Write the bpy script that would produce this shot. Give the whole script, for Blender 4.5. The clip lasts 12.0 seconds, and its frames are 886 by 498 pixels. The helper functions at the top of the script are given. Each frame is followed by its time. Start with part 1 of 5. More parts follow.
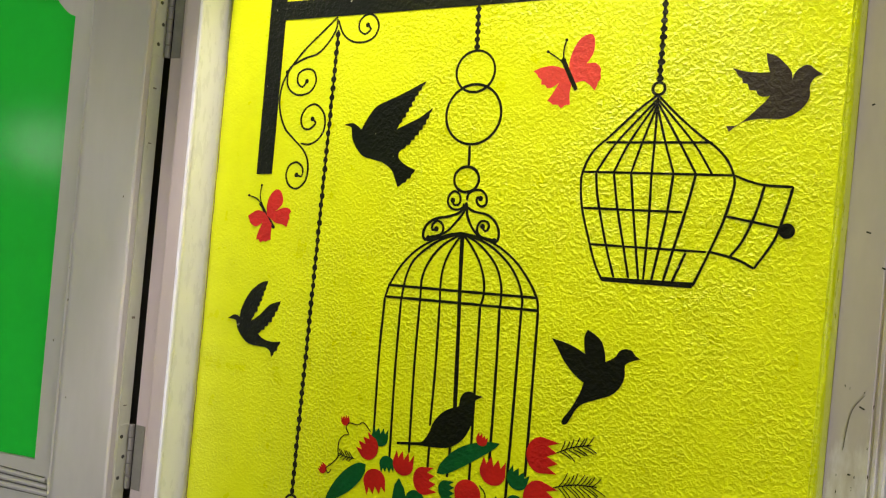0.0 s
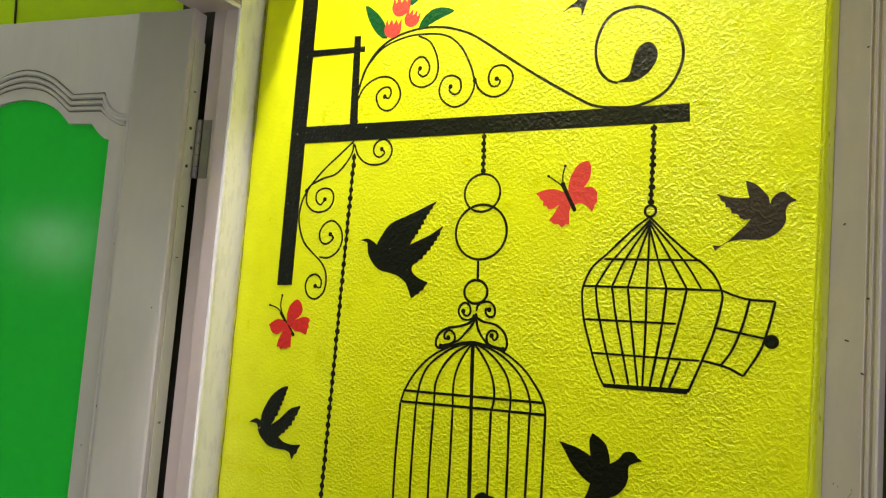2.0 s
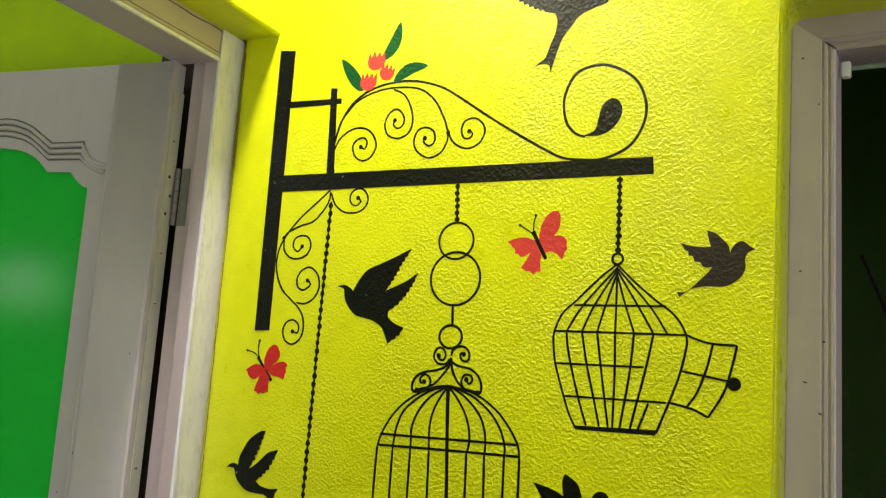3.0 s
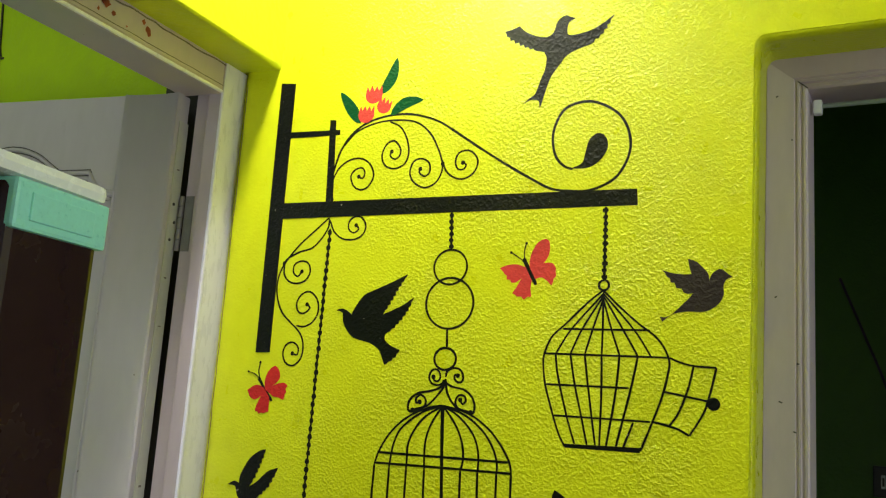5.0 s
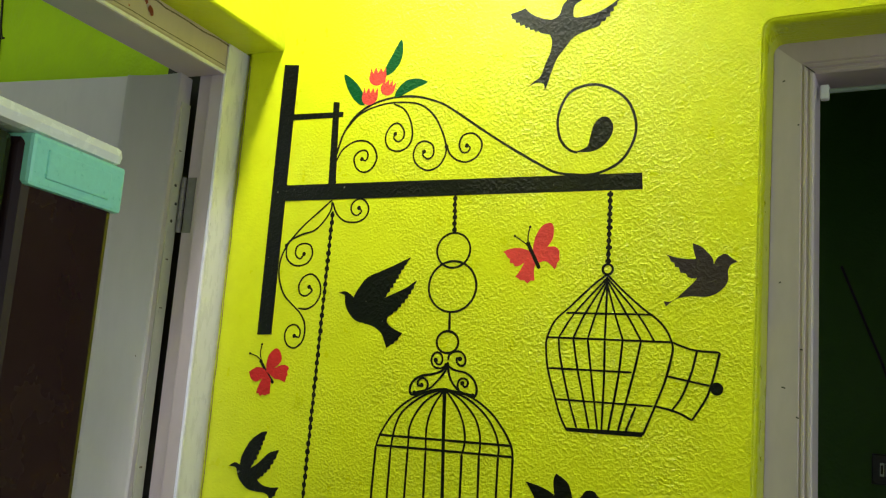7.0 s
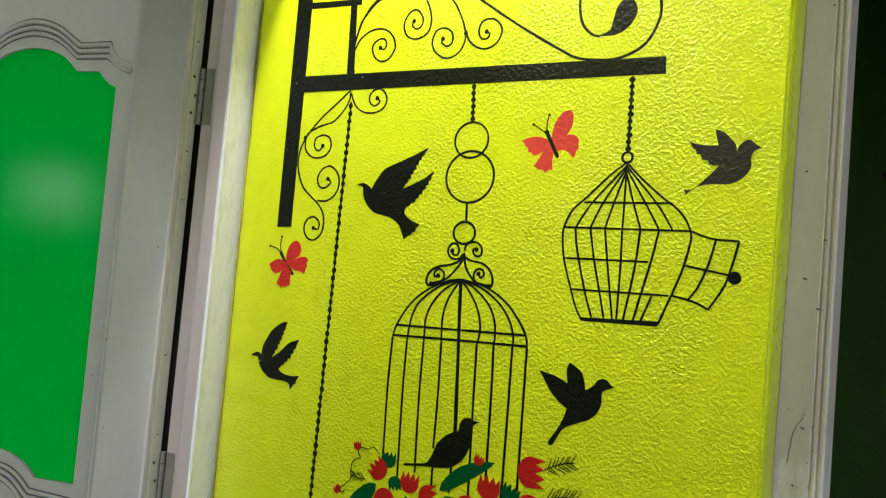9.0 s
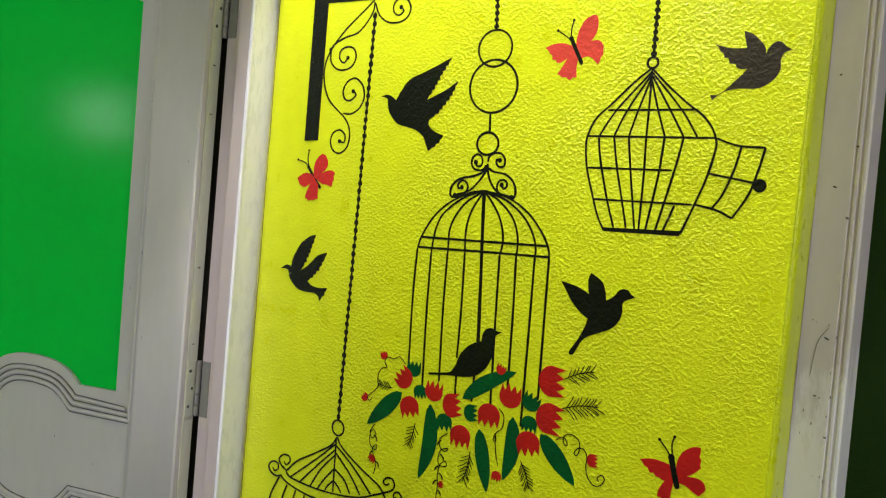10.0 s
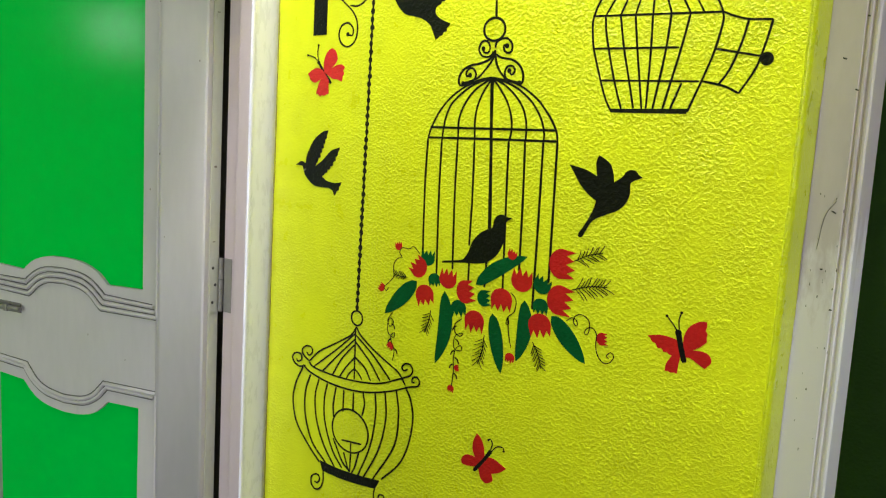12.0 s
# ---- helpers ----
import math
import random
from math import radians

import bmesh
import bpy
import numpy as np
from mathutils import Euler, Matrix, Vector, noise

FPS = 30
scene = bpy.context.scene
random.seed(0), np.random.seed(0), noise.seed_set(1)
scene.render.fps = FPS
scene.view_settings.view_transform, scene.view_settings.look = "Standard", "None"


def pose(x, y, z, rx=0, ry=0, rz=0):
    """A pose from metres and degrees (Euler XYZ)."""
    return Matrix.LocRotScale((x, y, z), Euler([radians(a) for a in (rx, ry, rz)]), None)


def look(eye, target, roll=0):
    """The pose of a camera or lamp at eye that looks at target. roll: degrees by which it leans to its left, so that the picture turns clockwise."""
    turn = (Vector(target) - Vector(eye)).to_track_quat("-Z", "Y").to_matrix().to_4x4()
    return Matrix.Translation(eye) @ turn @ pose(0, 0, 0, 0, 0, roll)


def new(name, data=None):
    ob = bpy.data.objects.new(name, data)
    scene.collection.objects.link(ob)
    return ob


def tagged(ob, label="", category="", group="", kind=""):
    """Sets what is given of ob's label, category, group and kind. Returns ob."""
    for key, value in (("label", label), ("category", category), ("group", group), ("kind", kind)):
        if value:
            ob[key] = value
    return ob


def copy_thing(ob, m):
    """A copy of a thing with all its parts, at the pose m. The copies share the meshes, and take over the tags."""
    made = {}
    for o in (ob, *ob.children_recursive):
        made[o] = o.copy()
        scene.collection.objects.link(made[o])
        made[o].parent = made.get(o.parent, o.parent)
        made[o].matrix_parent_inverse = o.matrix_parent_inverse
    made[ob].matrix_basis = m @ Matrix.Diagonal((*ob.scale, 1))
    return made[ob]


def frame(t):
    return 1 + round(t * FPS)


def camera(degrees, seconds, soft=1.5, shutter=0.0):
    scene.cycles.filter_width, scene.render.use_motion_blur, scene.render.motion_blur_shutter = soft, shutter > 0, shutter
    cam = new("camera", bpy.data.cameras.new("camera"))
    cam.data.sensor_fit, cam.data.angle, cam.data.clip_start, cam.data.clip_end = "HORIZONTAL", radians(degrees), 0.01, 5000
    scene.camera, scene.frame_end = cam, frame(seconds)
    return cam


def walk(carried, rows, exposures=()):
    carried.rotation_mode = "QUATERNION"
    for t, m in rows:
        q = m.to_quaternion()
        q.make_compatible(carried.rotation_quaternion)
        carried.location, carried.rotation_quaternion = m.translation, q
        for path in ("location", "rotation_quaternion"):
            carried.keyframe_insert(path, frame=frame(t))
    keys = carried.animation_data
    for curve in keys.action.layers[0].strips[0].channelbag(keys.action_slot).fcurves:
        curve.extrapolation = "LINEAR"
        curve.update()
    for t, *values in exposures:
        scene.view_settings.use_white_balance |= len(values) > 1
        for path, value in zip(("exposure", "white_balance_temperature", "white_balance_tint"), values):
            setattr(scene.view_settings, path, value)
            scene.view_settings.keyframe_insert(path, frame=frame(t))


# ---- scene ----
cam = camera(54.2, 12.0, soft=1.2)
PATH = [
    (0, (0.976, -1.133, 1.473), (-0.093, 0.557, 1.471), 5.4),
    (0.5, (0.991, -1.167, 1.486), (-0.147, 0.476, 1.538), 5.2),
    (1, (1.011, -1.197, 1.498), (-0.124, 0.445, 1.61), 5.0),
    (1.5, (1.016, -1.213, 1.505), (-0.081, 0.451, 1.666), 5.0),
    (2, (1.007, -1.242, 1.516), (-0.06, 0.44, 1.699), 4.6),
    (2.5, (1.011, -1.275, 1.521), (-0.025, 0.423, 1.733), 4.3),
    (3, (1.02, -1.292, 1.528), (0.018, 0.417, 1.799), 4.1),
    (3.5, (1.03, -1.317, 1.531), (0.05, 0.4, 1.835), 4.0),
    (5.5, (1.049, -1.365, 1.5295), (0.071, 0.352, 1.8457), 4.1),
    (6, (1.051, -1.365, 1.528), (0.072, 0.353, 1.8343), 4.2),
    (6.5, (1.042, -1.362, 1.5217), (0.057, 0.356, 1.8066), 4.4),
    (6.7, (1.038, -1.361, 1.524), (0.058, 0.358, 1.8129), 4.5),
    (8.3, (1.036, -1.354, 1.505), (0.066, 0.384, 1.697), 3.9),
    (8.5, (1.041, -1.345, 1.4993), (0.065, 0.393, 1.6605), 4.0),
    (9, (1.065, -1.316, 1.479), (0.012, 0.382, 1.571), 5.2),
    (9.5, (1.088, -1.298, 1.469), (-0.027, 0.363, 1.46), 5.5),
    (10, (1.107, -1.284, 1.459), (-0.033, 0.357, 1.369), 5.1),
    (10.5, (1.113, -1.278, 1.455), (-0.047, 0.344, 1.311), 4.2),
    (11, (1.125, -1.286, 1.44), (-0.031, 0.336, 1.26), 3.7),
    (11.5, (1.136, -1.286, 1.429), (-0.024, 0.328, 1.208), 3.5),
    (12, (1.148, -1.284, 1.417), (-0.021, 0.312, 1.127), 3.5),
]
walk(cam, [(t, look(eye, target, roll)) for t, eye, target, roll in PATH],
     [(0.0, 0.36, 6650, 16), (0.5, 0.18, 6650, 15), (1.0, 0.27, 6650, 16), (1.6, 0.11, 6650, 16), (2.5, 0.14, 6650, 16), (3.5, -0.17, 6500, 16), (5.5, -0.2, 6150, 10), (6.5, -0.22, 6100, 8), (8.5, 0.0, 6000, 5), (9.5, 0.22, 6150, 11), (10.5, 0.3, 6200, 14), (11.5, 0.37, 6150, 13), (12.0, 0.62, 6100, 12)])

# ---- world and light ----
world = bpy.data.worlds.new("world")
scene.world = world
world.use_nodes = True
wn = world.node_tree
sky = wn.nodes.new("ShaderNodeTexSky")
sky.sky_type = "NISHITA"
sky.sun_disc = False
sky.sun_elevation, sky.sun_rotation = radians(48), radians(200)
wn.links.new(sky.outputs[0], wn.nodes["Background"].inputs[0])
wn.nodes["Background"].inputs[1].default_value = 0.12


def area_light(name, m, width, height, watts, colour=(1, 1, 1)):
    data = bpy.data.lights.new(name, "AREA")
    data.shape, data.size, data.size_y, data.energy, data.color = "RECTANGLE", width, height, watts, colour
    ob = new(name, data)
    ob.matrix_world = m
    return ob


# daylight in the hall's window and in the side room's windows
area_light("hall_window_daylight", look((2.57, -0.95, 1.7), (0.0, -0.3, 1.5)), 1.1, 1.1, 13, (0.95, 0.97, 1.0))
# soft fill added for wall and jamb, set in an unseen doorway
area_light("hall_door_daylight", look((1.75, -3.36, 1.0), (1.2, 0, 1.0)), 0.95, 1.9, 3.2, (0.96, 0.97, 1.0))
area_light("side_room_daylight", look((-0.53, -2.56, 0.68), (-0.35, 0, 0.75)), 0.62, 1.1, 12.5, (0.93, 0.98, 1.0))
area_light("side_room_high_window", look((-2.47, -2.62, 1.81), (-0.65, -0.16, 1.6)), 0.30, 0.20, 0.5, (0.93, 0.98, 1.0))
# the tube lamps on the ceilings of the hall and of the side room
area_light("tube_glow", look((0.06, -0.56, 2.80), (0.06, -0.40, 0)), 0.06, 0.9, 26.5, (1.0, 0.95, 0.86))
area_light("side_tube_glow", look((-1.7, -1.25, 2.80), (-1.6, -1.0, 0)), 1.1, 0.06, 6.5, (1.0, 0.99, 0.97))


# ---- materials ----
def material(name, colour, rough=0.5, spots=None, spot_at=(0.6, 0.7), scale=6.0, vary=0.08, bump=0.2, grain=120.0, coat=0.0, relief=None, spec=0.5, metal=0.0, stretch=(1, 1, 1), smooth_from=None, wear_below=None, wrinkle=0.0):
    m = bpy.data.materials.new(name)
    m.use_nodes = True
    t = m.node_tree
    b = t.nodes["Principled BSDF"]
    b.inputs["Roughness"].default_value = rough
    b.inputs["Metallic"].default_value = metal
    b.inputs["Specular IOR Level"].default_value = spec
    b.inputs["Coat Weight"].default_value = coat
    b.inputs["Coat Roughness"].default_value = 0.08
    geo = t.nodes.new("ShaderNodeNewGeometry")
    place = t.nodes.new("ShaderNodeVectorMath")
    place.operation = "MULTIPLY"
    place.inputs[1].default_value = stretch
    t.links.new(geo.outputs["Position"], place.inputs[0])

    def noise_node(size, detail=4.0, roughness=0.6, distortion=0.0):
        n = t.nodes.new("ShaderNodeTexNoise")
        n.inputs["Distortion"].default_value = distortion
        n.inputs["Scale"].default_value, n.inputs["Detail"].default_value, n.inputs["Roughness"].default_value = size, detail, roughness
        t.links.new(place.outputs[0], n.inputs["Vector"])
        return n

    def ramp(source, low, high):
        r = t.nodes.new("ShaderNodeMapRange")
        r.inputs["From Min"].default_value, r.inputs["From Max"].default_value = low, high
        t.links.new(source, r.inputs["Value"])
        return r.outputs["Result"]

    broad, fine = noise_node(scale), noise_node(scale * 9)
    add = t.nodes.new("ShaderNodeMath")
    add.operation = "MULTIPLY_ADD"
    add.inputs[1].default_value = 0.5
    t.links.new(fine.outputs["Fac"], add.inputs[0])
    half = t.nodes.new("ShaderNodeMath")
    half.operation = "MULTIPLY"
    half.inputs[1].default_value = 0.5
    t.links.new(broad.outputs["Fac"], half.inputs[0])
    t.links.new(half.outputs[0], add.inputs[2])
    mix = t.nodes.new("ShaderNodeMix")
    mix.data_type = "RGBA"
    t.links.new(ramp(add.outputs[0], 0.35, 0.65), mix.inputs["Factor"])
    mix.inputs["A"].default_value = (*[c * (1 - vary) for c in colour], 1)
    mix.inputs["B"].default_value = (*[min(1, c * (1 + vary)) for c in colour], 1)
    last = mix.outputs["Result"]
    if spots:
        dirt = noise_node(scale * 2.7, 8.0, 0.68)
        stain = t.nodes.new("ShaderNodeMix")
        stain.data_type = "RGBA"
        how_much = dirt.outputs["Fac"]
        if wear_below is not None:
            # rubbed down to the old white paint by hands and furniture up to this height
            up = t.nodes.new("ShaderNodeSeparateXYZ")
            t.links.new(geo.outputs["Position"], up.inputs[0])
            worn = t.nodes.new("ShaderNodeMapRange")
            worn.inputs["From Min"].default_value, worn.inputs["From Max"].default_value = wear_below - 0.42, wear_below
            # whiter than the wear alone: low daylight is put in here too
            worn.inputs["To Min"].default_value, worn.inputs["To Max"].default_value = 0.44, 0.0
            t.links.new(up.outputs["Z"], worn.inputs["Value"])
            more = t.nodes.new("ShaderNodeMath")
            t.links.new(how_much, more.inputs[0])
            t.links.new(worn.outputs["Result"], more.inputs[1])
            how_much = more.outputs[0]
        t.links.new(ramp(how_much, *spot_at), stain.inputs["Factor"])
        t.links.new(last, stain.inputs["A"])
        stain.inputs["B"].default_value = (*spots, 1)
        last = stain.outputs["Result"]
    t.links.new(last, b.inputs["Base Color"])
    wear = ramp(fine.outputs["Fac"], 0.2, 0.8)
    rr = t.nodes.new("ShaderNodeMapRange")
    rr.inputs["To Min"].default_value, rr.inputs["To Max"].default_value = rough * 0.8, min(1, rough * 1.25)
    t.links.new(wear, rr.inputs["Value"])
    t.links.new(rr.outputs["Result"], b.inputs["Roughness"])
    bm = t.nodes.new("ShaderNodeBump")
    bm.inputs["Strength"].default_value = bump
    if relief:
        # rolled texture paint: soft blobs, stronger in patches
        blobs, crumbs, patch = noise_node(relief, 2.0, 0.5, wrinkle), noise_node(relief * 2.6, 2.0, 0.5), noise_node(4.2, 3.0)
        s = t.nodes.new("ShaderNodeMath")
        s.operation = "MULTIPLY_ADD"
        s.inputs[1].default_value = 0.35
        t.links.new(crumbs.outputs["Fac"], s.inputs[0])
        t.links.new(ramp(blobs.outputs["Fac"], 0.40, 0.70), s.inputs[2])
        g = t.nodes.new("ShaderNodeMath")
        g.operation = "MULTIPLY"
        t.links.new(s.outputs[0], g.inputs[0])
        pr = t.nodes.new("ShaderNodeMapRange")
        pr.inputs["From Min"].default_value, pr.inputs["From Max"].default_value = 0.35, 0.6
        pr.inputs["To Min"].default_value, pr.inputs["To Max"].default_value = 0.30, 1.15
        t.links.new(patch.outputs["Fac"], pr.inputs["Value"])
        amount = pr.outputs["Result"]
        if smooth_from is not None:
            # the roller left the strip beside the door frame smoother
            split = t.nodes.new("ShaderNodeSeparateXYZ")
            t.links.new(geo.outputs["Position"], split.inputs[0])
            edge = t.nodes.new("ShaderNodeMapRange")
            edge.inputs["From Min"].default_value, edge.inputs["From Max"].default_value = smooth_from, smooth_from + 0.16
            edge.inputs["To Min"].default_value, edge.inputs["To Max"].default_value = 0.25, 1.0
            t.links.new(split.outputs["X"], edge.inputs["Value"])
            both_ways = t.nodes.new("ShaderNodeMath")
            both_ways.operation = "MULTIPLY"
            t.links.new(amount, both_ways.inputs[0])
            t.links.new(edge.outputs["Result"], both_ways.inputs[1])
            amount = both_ways.outputs[0]
            # a heavier coat was rolled on below eye height
            coat_up = t.nodes.new("ShaderNodeMapRange")
            coat_up.inputs["From Min"].default_value, coat_up.inputs["From Max"].default_value = 1.45, 2.0
            coat_up.inputs["To Min"].default_value, coat_up.inputs["To Max"].default_value = 1.35, 0.6
            t.links.new(split.outputs["Z"], coat_up.inputs["Value"])
            heavier = t.nodes.new("ShaderNodeMath")
            heavier.operation = "MULTIPLY"
            t.links.new(amount, heavier.inputs[0])
            t.links.new(coat_up.outputs["Result"], heavier.inputs[1])
            amount = heavier.outputs[0]
        t.links.new(amount, g.inputs[1])
        t.links.new(g.outputs[0], bm.inputs["Height"])
        bm.inputs["Distance"].default_value = 0.0035
    else:
        gr = noise_node(grain, 5.0, 0.6)
        t.links.new(gr.outputs["Fac"], bm.inputs["Height"])
        bm.inputs["Distance"].default_value = 0.0015
    t.links.new(bm.outputs["Normal"], b.inputs["Normal"])
    return m


yellow = material("yellow_texture_paint", (0.645, 0.70, 0.004), 0.30, scale=2.5, vary=0.07, bump=0.46, relief=175.0, smooth_from=-0.10, spec=0.36, wrinkle=0.5)
yellow_plain = material("smooth_yellow_paint", (0.65, 0.70, 0.006), 0.4, scale=2.5, vary=0.05, bump=0.15, relief=60.0)
# the back room's dimness is put into this darkened green
dim_green = material("dimmed_green_wall_paint", (0.055, 0.15, 0.007), 0.5, scale=2.0, vary=0.1, bump=0.3, relief=90.0)
lime = material("lime_wall_paint", (0.52, 0.74, 0.004), 0.6, scale=2.0, vary=0.06, bump=0.3, relief=90.0, spec=0.2)
black = material("black_paint", (0.004, 0.005, 0.004), 0.36, spots=(0.30, 0.30, 0.20), spot_at=(0.655, 0.70), scale=30, vary=0.25, bump=0.3, relief=140.0, wrinkle=0.5, spec=0.2)
brown_black = material("worn_black_paint", (0.030, 0.022, 0.022), 0.42, spots=(0.09, 0.075, 0.05), spot_at=(0.6, 0.75), scale=25, vary=0.2, bump=0.25, relief=140.0, wrinkle=0.5, spec=0.25)
# paler than full_red: gloss on the upper motifs is put into the colour
red = material("red_paint_with_sheen", (0.62, 0.055, 0.05), 0.45, scale=20, vary=0.15, bump=0.25, relief=140.0, wrinkle=0.5, spec=0.15)
full_red = material("full_red_paint", (0.52, 0.024, 0.022), 0.45, scale=20, vary=0.15, bump=0.25, relief=140.0, wrinkle=0.5, spec=0.12)
dark_red = material("deep_red_paint", (0.42, 0.012, 0.011), 0.45, scale=20, vary=0.15, bump=0.25, relief=140.0, wrinkle=0.5, spec=0.12)
leaf_green = material("dark_green_paint", (0.002, 0.075, 0.020), 0.45, scale=20, vary=0.2, bump=0.25, relief=140.0, wrinkle=0.5, spec=0.10)
frame_paint = material("grey_lilac_gloss_paint", (0.47, 0.385, 0.43), 0.32, spots=(0.44, 0.38, 0.42), spot_at=(0.58, 0.75), scale=7, vary=0.05, bump=0.2, grain=60, stretch=(1, 1, 0.35))
# real wear, with daylight on the jamb also put into its lighter colours
worn_frame_paint = material("worn_daylit_lilac_gloss_paint", (0.62, 0.54, 0.58), 0.32, spots=(0.84, 0.78, 0.86), spot_at=(0.66, 0.78), scale=5, vary=0.06, bump=0.25, grain=60, stretch=(1, 1, 0.3), wear_below=1.48)
white_paint = material("worn_white_gloss_paint", (0.78, 0.75, 0.90), 0.28, spots=(0.6, 0.58, 0.6), spot_at=(0.68, 0.8), scale=7, vary=0.04, bump=0.2, grain=60, stretch=(1, 1, 0.35))
door_paint = material("grey_door_paint", (0.49, 0.445, 0.49), 0.46, spots=(0.36, 0.34, 0.36), spot_at=(0.66, 0.8), scale=5, vary=0.05, bump=0.15, grain=70, stretch=(1, 1, 0.3))
lip_paint = material("chipped_edge_paint", (0.50, 0.49, 0.44), 0.4, spots=(0.22, 0.20, 0.18), spot_at=(0.64, 0.72), scale=9, vary=0.08, bump=0.3, grain=60, stretch=(1, 1, 0.4))
panel_green = material("green_gloss_panel", (0.002, 0.50, 0.05), 0.15, scale=3, vary=0.05, bump=0.03, grain=15, spec=0.3)
steel = material("hinge_steel", (0.20, 0.185, 0.18), 0.5, spots=(0.12, 0.10, 0.09), scale=40, vary=0.15, metal=0.3)
dark_gap = material("dark_gap_shade_and_details", (0.05, 0.045, 0.045), 0.8, scale=20, vary=0.2)
maroon = material("dark_brown_gloss", (0.026, 0.012, 0.013), 0.25, scale=4, vary=0.15, bump=0.02, spec=0.35)
olive_gloss = material("dark_gloss_olive_reflection", (0.020, 0.028, 0.008), 0.2, scale=4, vary=0.2, bump=0.02, spec=0.4)
aqua = material("aqua_corner_guard", (0.32, 0.76, 0.64), 0.3, scale=60, vary=0.06, bump=0.1)
white_trim = material("white_trim_plastic", (0.75, 0.78, 0.76), 0.3, scale=30, vary=0.04, bump=0.05)
highlight_white = material("white_edge_highlight", (0.86, 0.87, 0.85), 0.25, scale=30, vary=0.03, bump=0.05)
ceiling_white = material("white_ceiling_paint", (0.75, 0.75, 0.72), 0.8, scale=2, vary=0.04, bump=0.2)
floor_grey = material("grey_floor_tile", (0.13, 0.12, 0.11), 0.3, scale=3, vary=0.12, bump=0.05)
plate_black = material("black_switch_plate", (0.012, 0.012, 0.012), 0.3, scale=50, vary=0.1, bump=0.05)
stain_red = material("red_paint_stain", (0.30, 0.06, 0.035), 0.6, scale=90, vary=0.3, bump=0.2)
tube_white = bpy.data.materials.new("tube_glass")
tube_white.use_nodes = True
tube_white.node_tree.nodes["Principled BSDF"].inputs["Emission Color"].default_value = (1, 0.98, 0.92, 1)
tube_white.node_tree.nodes["Principled BSDF"].inputs["Emission Strength"].default_value = 8.0


# ---- mesh helpers ----
def link_mesh(name, bm, mat, parent=None, label="", m=None, smooth=False):
    bmesh.ops.recalc_face_normals(bm, faces=bm.faces)
    me = bpy.data.meshes.new(name)
    bm.to_mesh(me)
    bm.free()
    me.materials.append(mat)
    if smooth:
        for p in me.polygons:
            p.use_smooth = True
    ob = new(name, me)
    if parent:
        ob.parent = parent
    if m is not None:
        ob.matrix_basis = m
    if label:
        tagged(ob, label)
    return ob


def add_box(bm, lo, hi, bevel=0.0, segments=2):
    r = bmesh.ops.create_cube(bm, size=1.0)
    vs = r["verts"]
    for v in vs:
        v.co = Vector([lo[i] + (v.co[i] + 0.5) * (hi[i] - lo[i]) for i in range(3)])
    if bevel:
        es = list({e for v in vs for e in v.link_edges})
        bmesh.ops.bevel(bm, geom=es, offset=bevel, segments=segments, affect="EDGES", profile=0.6)
    return bm


def box_part(name, lo, hi, mat, parent=None, label="", bevel=0.003, m=None):
    return link_mesh(name, add_box(bmesh.new(), lo, hi, bevel), mat, parent, label, m)


def slab(outline, depth_from, depth_to, axis, round_edges=(), bevel=0.008):
    """A wall cut to an outline (pairs along the wall and up), thick from depth_from to depth_to along axis 'y' or 'x'."""
    bm = bmesh.new()

    def at(p, d):
        return (p[0], d, p[1]) if axis == "y" else (d, p[0], p[1])
    front = [bm.verts.new(at(p, depth_from)) for p in outline]
    back = [bm.verts.new(at(p, depth_to)) for p in outline]
    bm.faces.new(front)
    bm.faces.new(back[::-1])
    n = len(outline)
    for i in range(n):
        bm.faces.new((front[i], front[(i + 1) % n], back[(i + 1) % n], back[i]))
    if round_edges:
        es = [bm.edges.get((front[i], front[(i + 1) % n])) for i in round_edges]
        bmesh.ops.bevel(bm, geom=[e for e in es if e], offset=bevel, segments=4, affect="EDGES", profile=0.5)
    return bm


def catmull(pts, step=0.004):
    """A smooth line through a few points."""
    if len(pts) < 3:
        pts = [pts[0], ((pts[0][0] + pts[-1][0]) / 2, (pts[0][1] + pts[-1][1]) / 2), pts[-1]]
    p = [Vector(q).to_2d() for q in pts]
    p = [2 * p[0] - p[1]] + p + [2 * p[-1] - p[-2]]
    out = []
    for i in range(1, len(p) - 2):
        n = max(2, int((p[i + 1] - p[i]).length / step))
        for k in range(n):
            u = k / n
            out.append(0.5 * ((2 * p[i]) + (p[i + 1] - p[i - 1]) * u + (2 * p[i - 1] - 5 * p[i] + 4 * p[i + 1] - p[i + 2]) * u * u + (3 * p[i] - p[i - 1] - 3 * p[i + 1] + p[i + 2]) * u ** 3))
    out.append(p[-2])
    return out


# ---- the hall and the rooms beside it ----
SKEW = 7.0
LEFT = pose(-0.16, 0, 0, 0, 0, SKEW)
TOP = 2.9



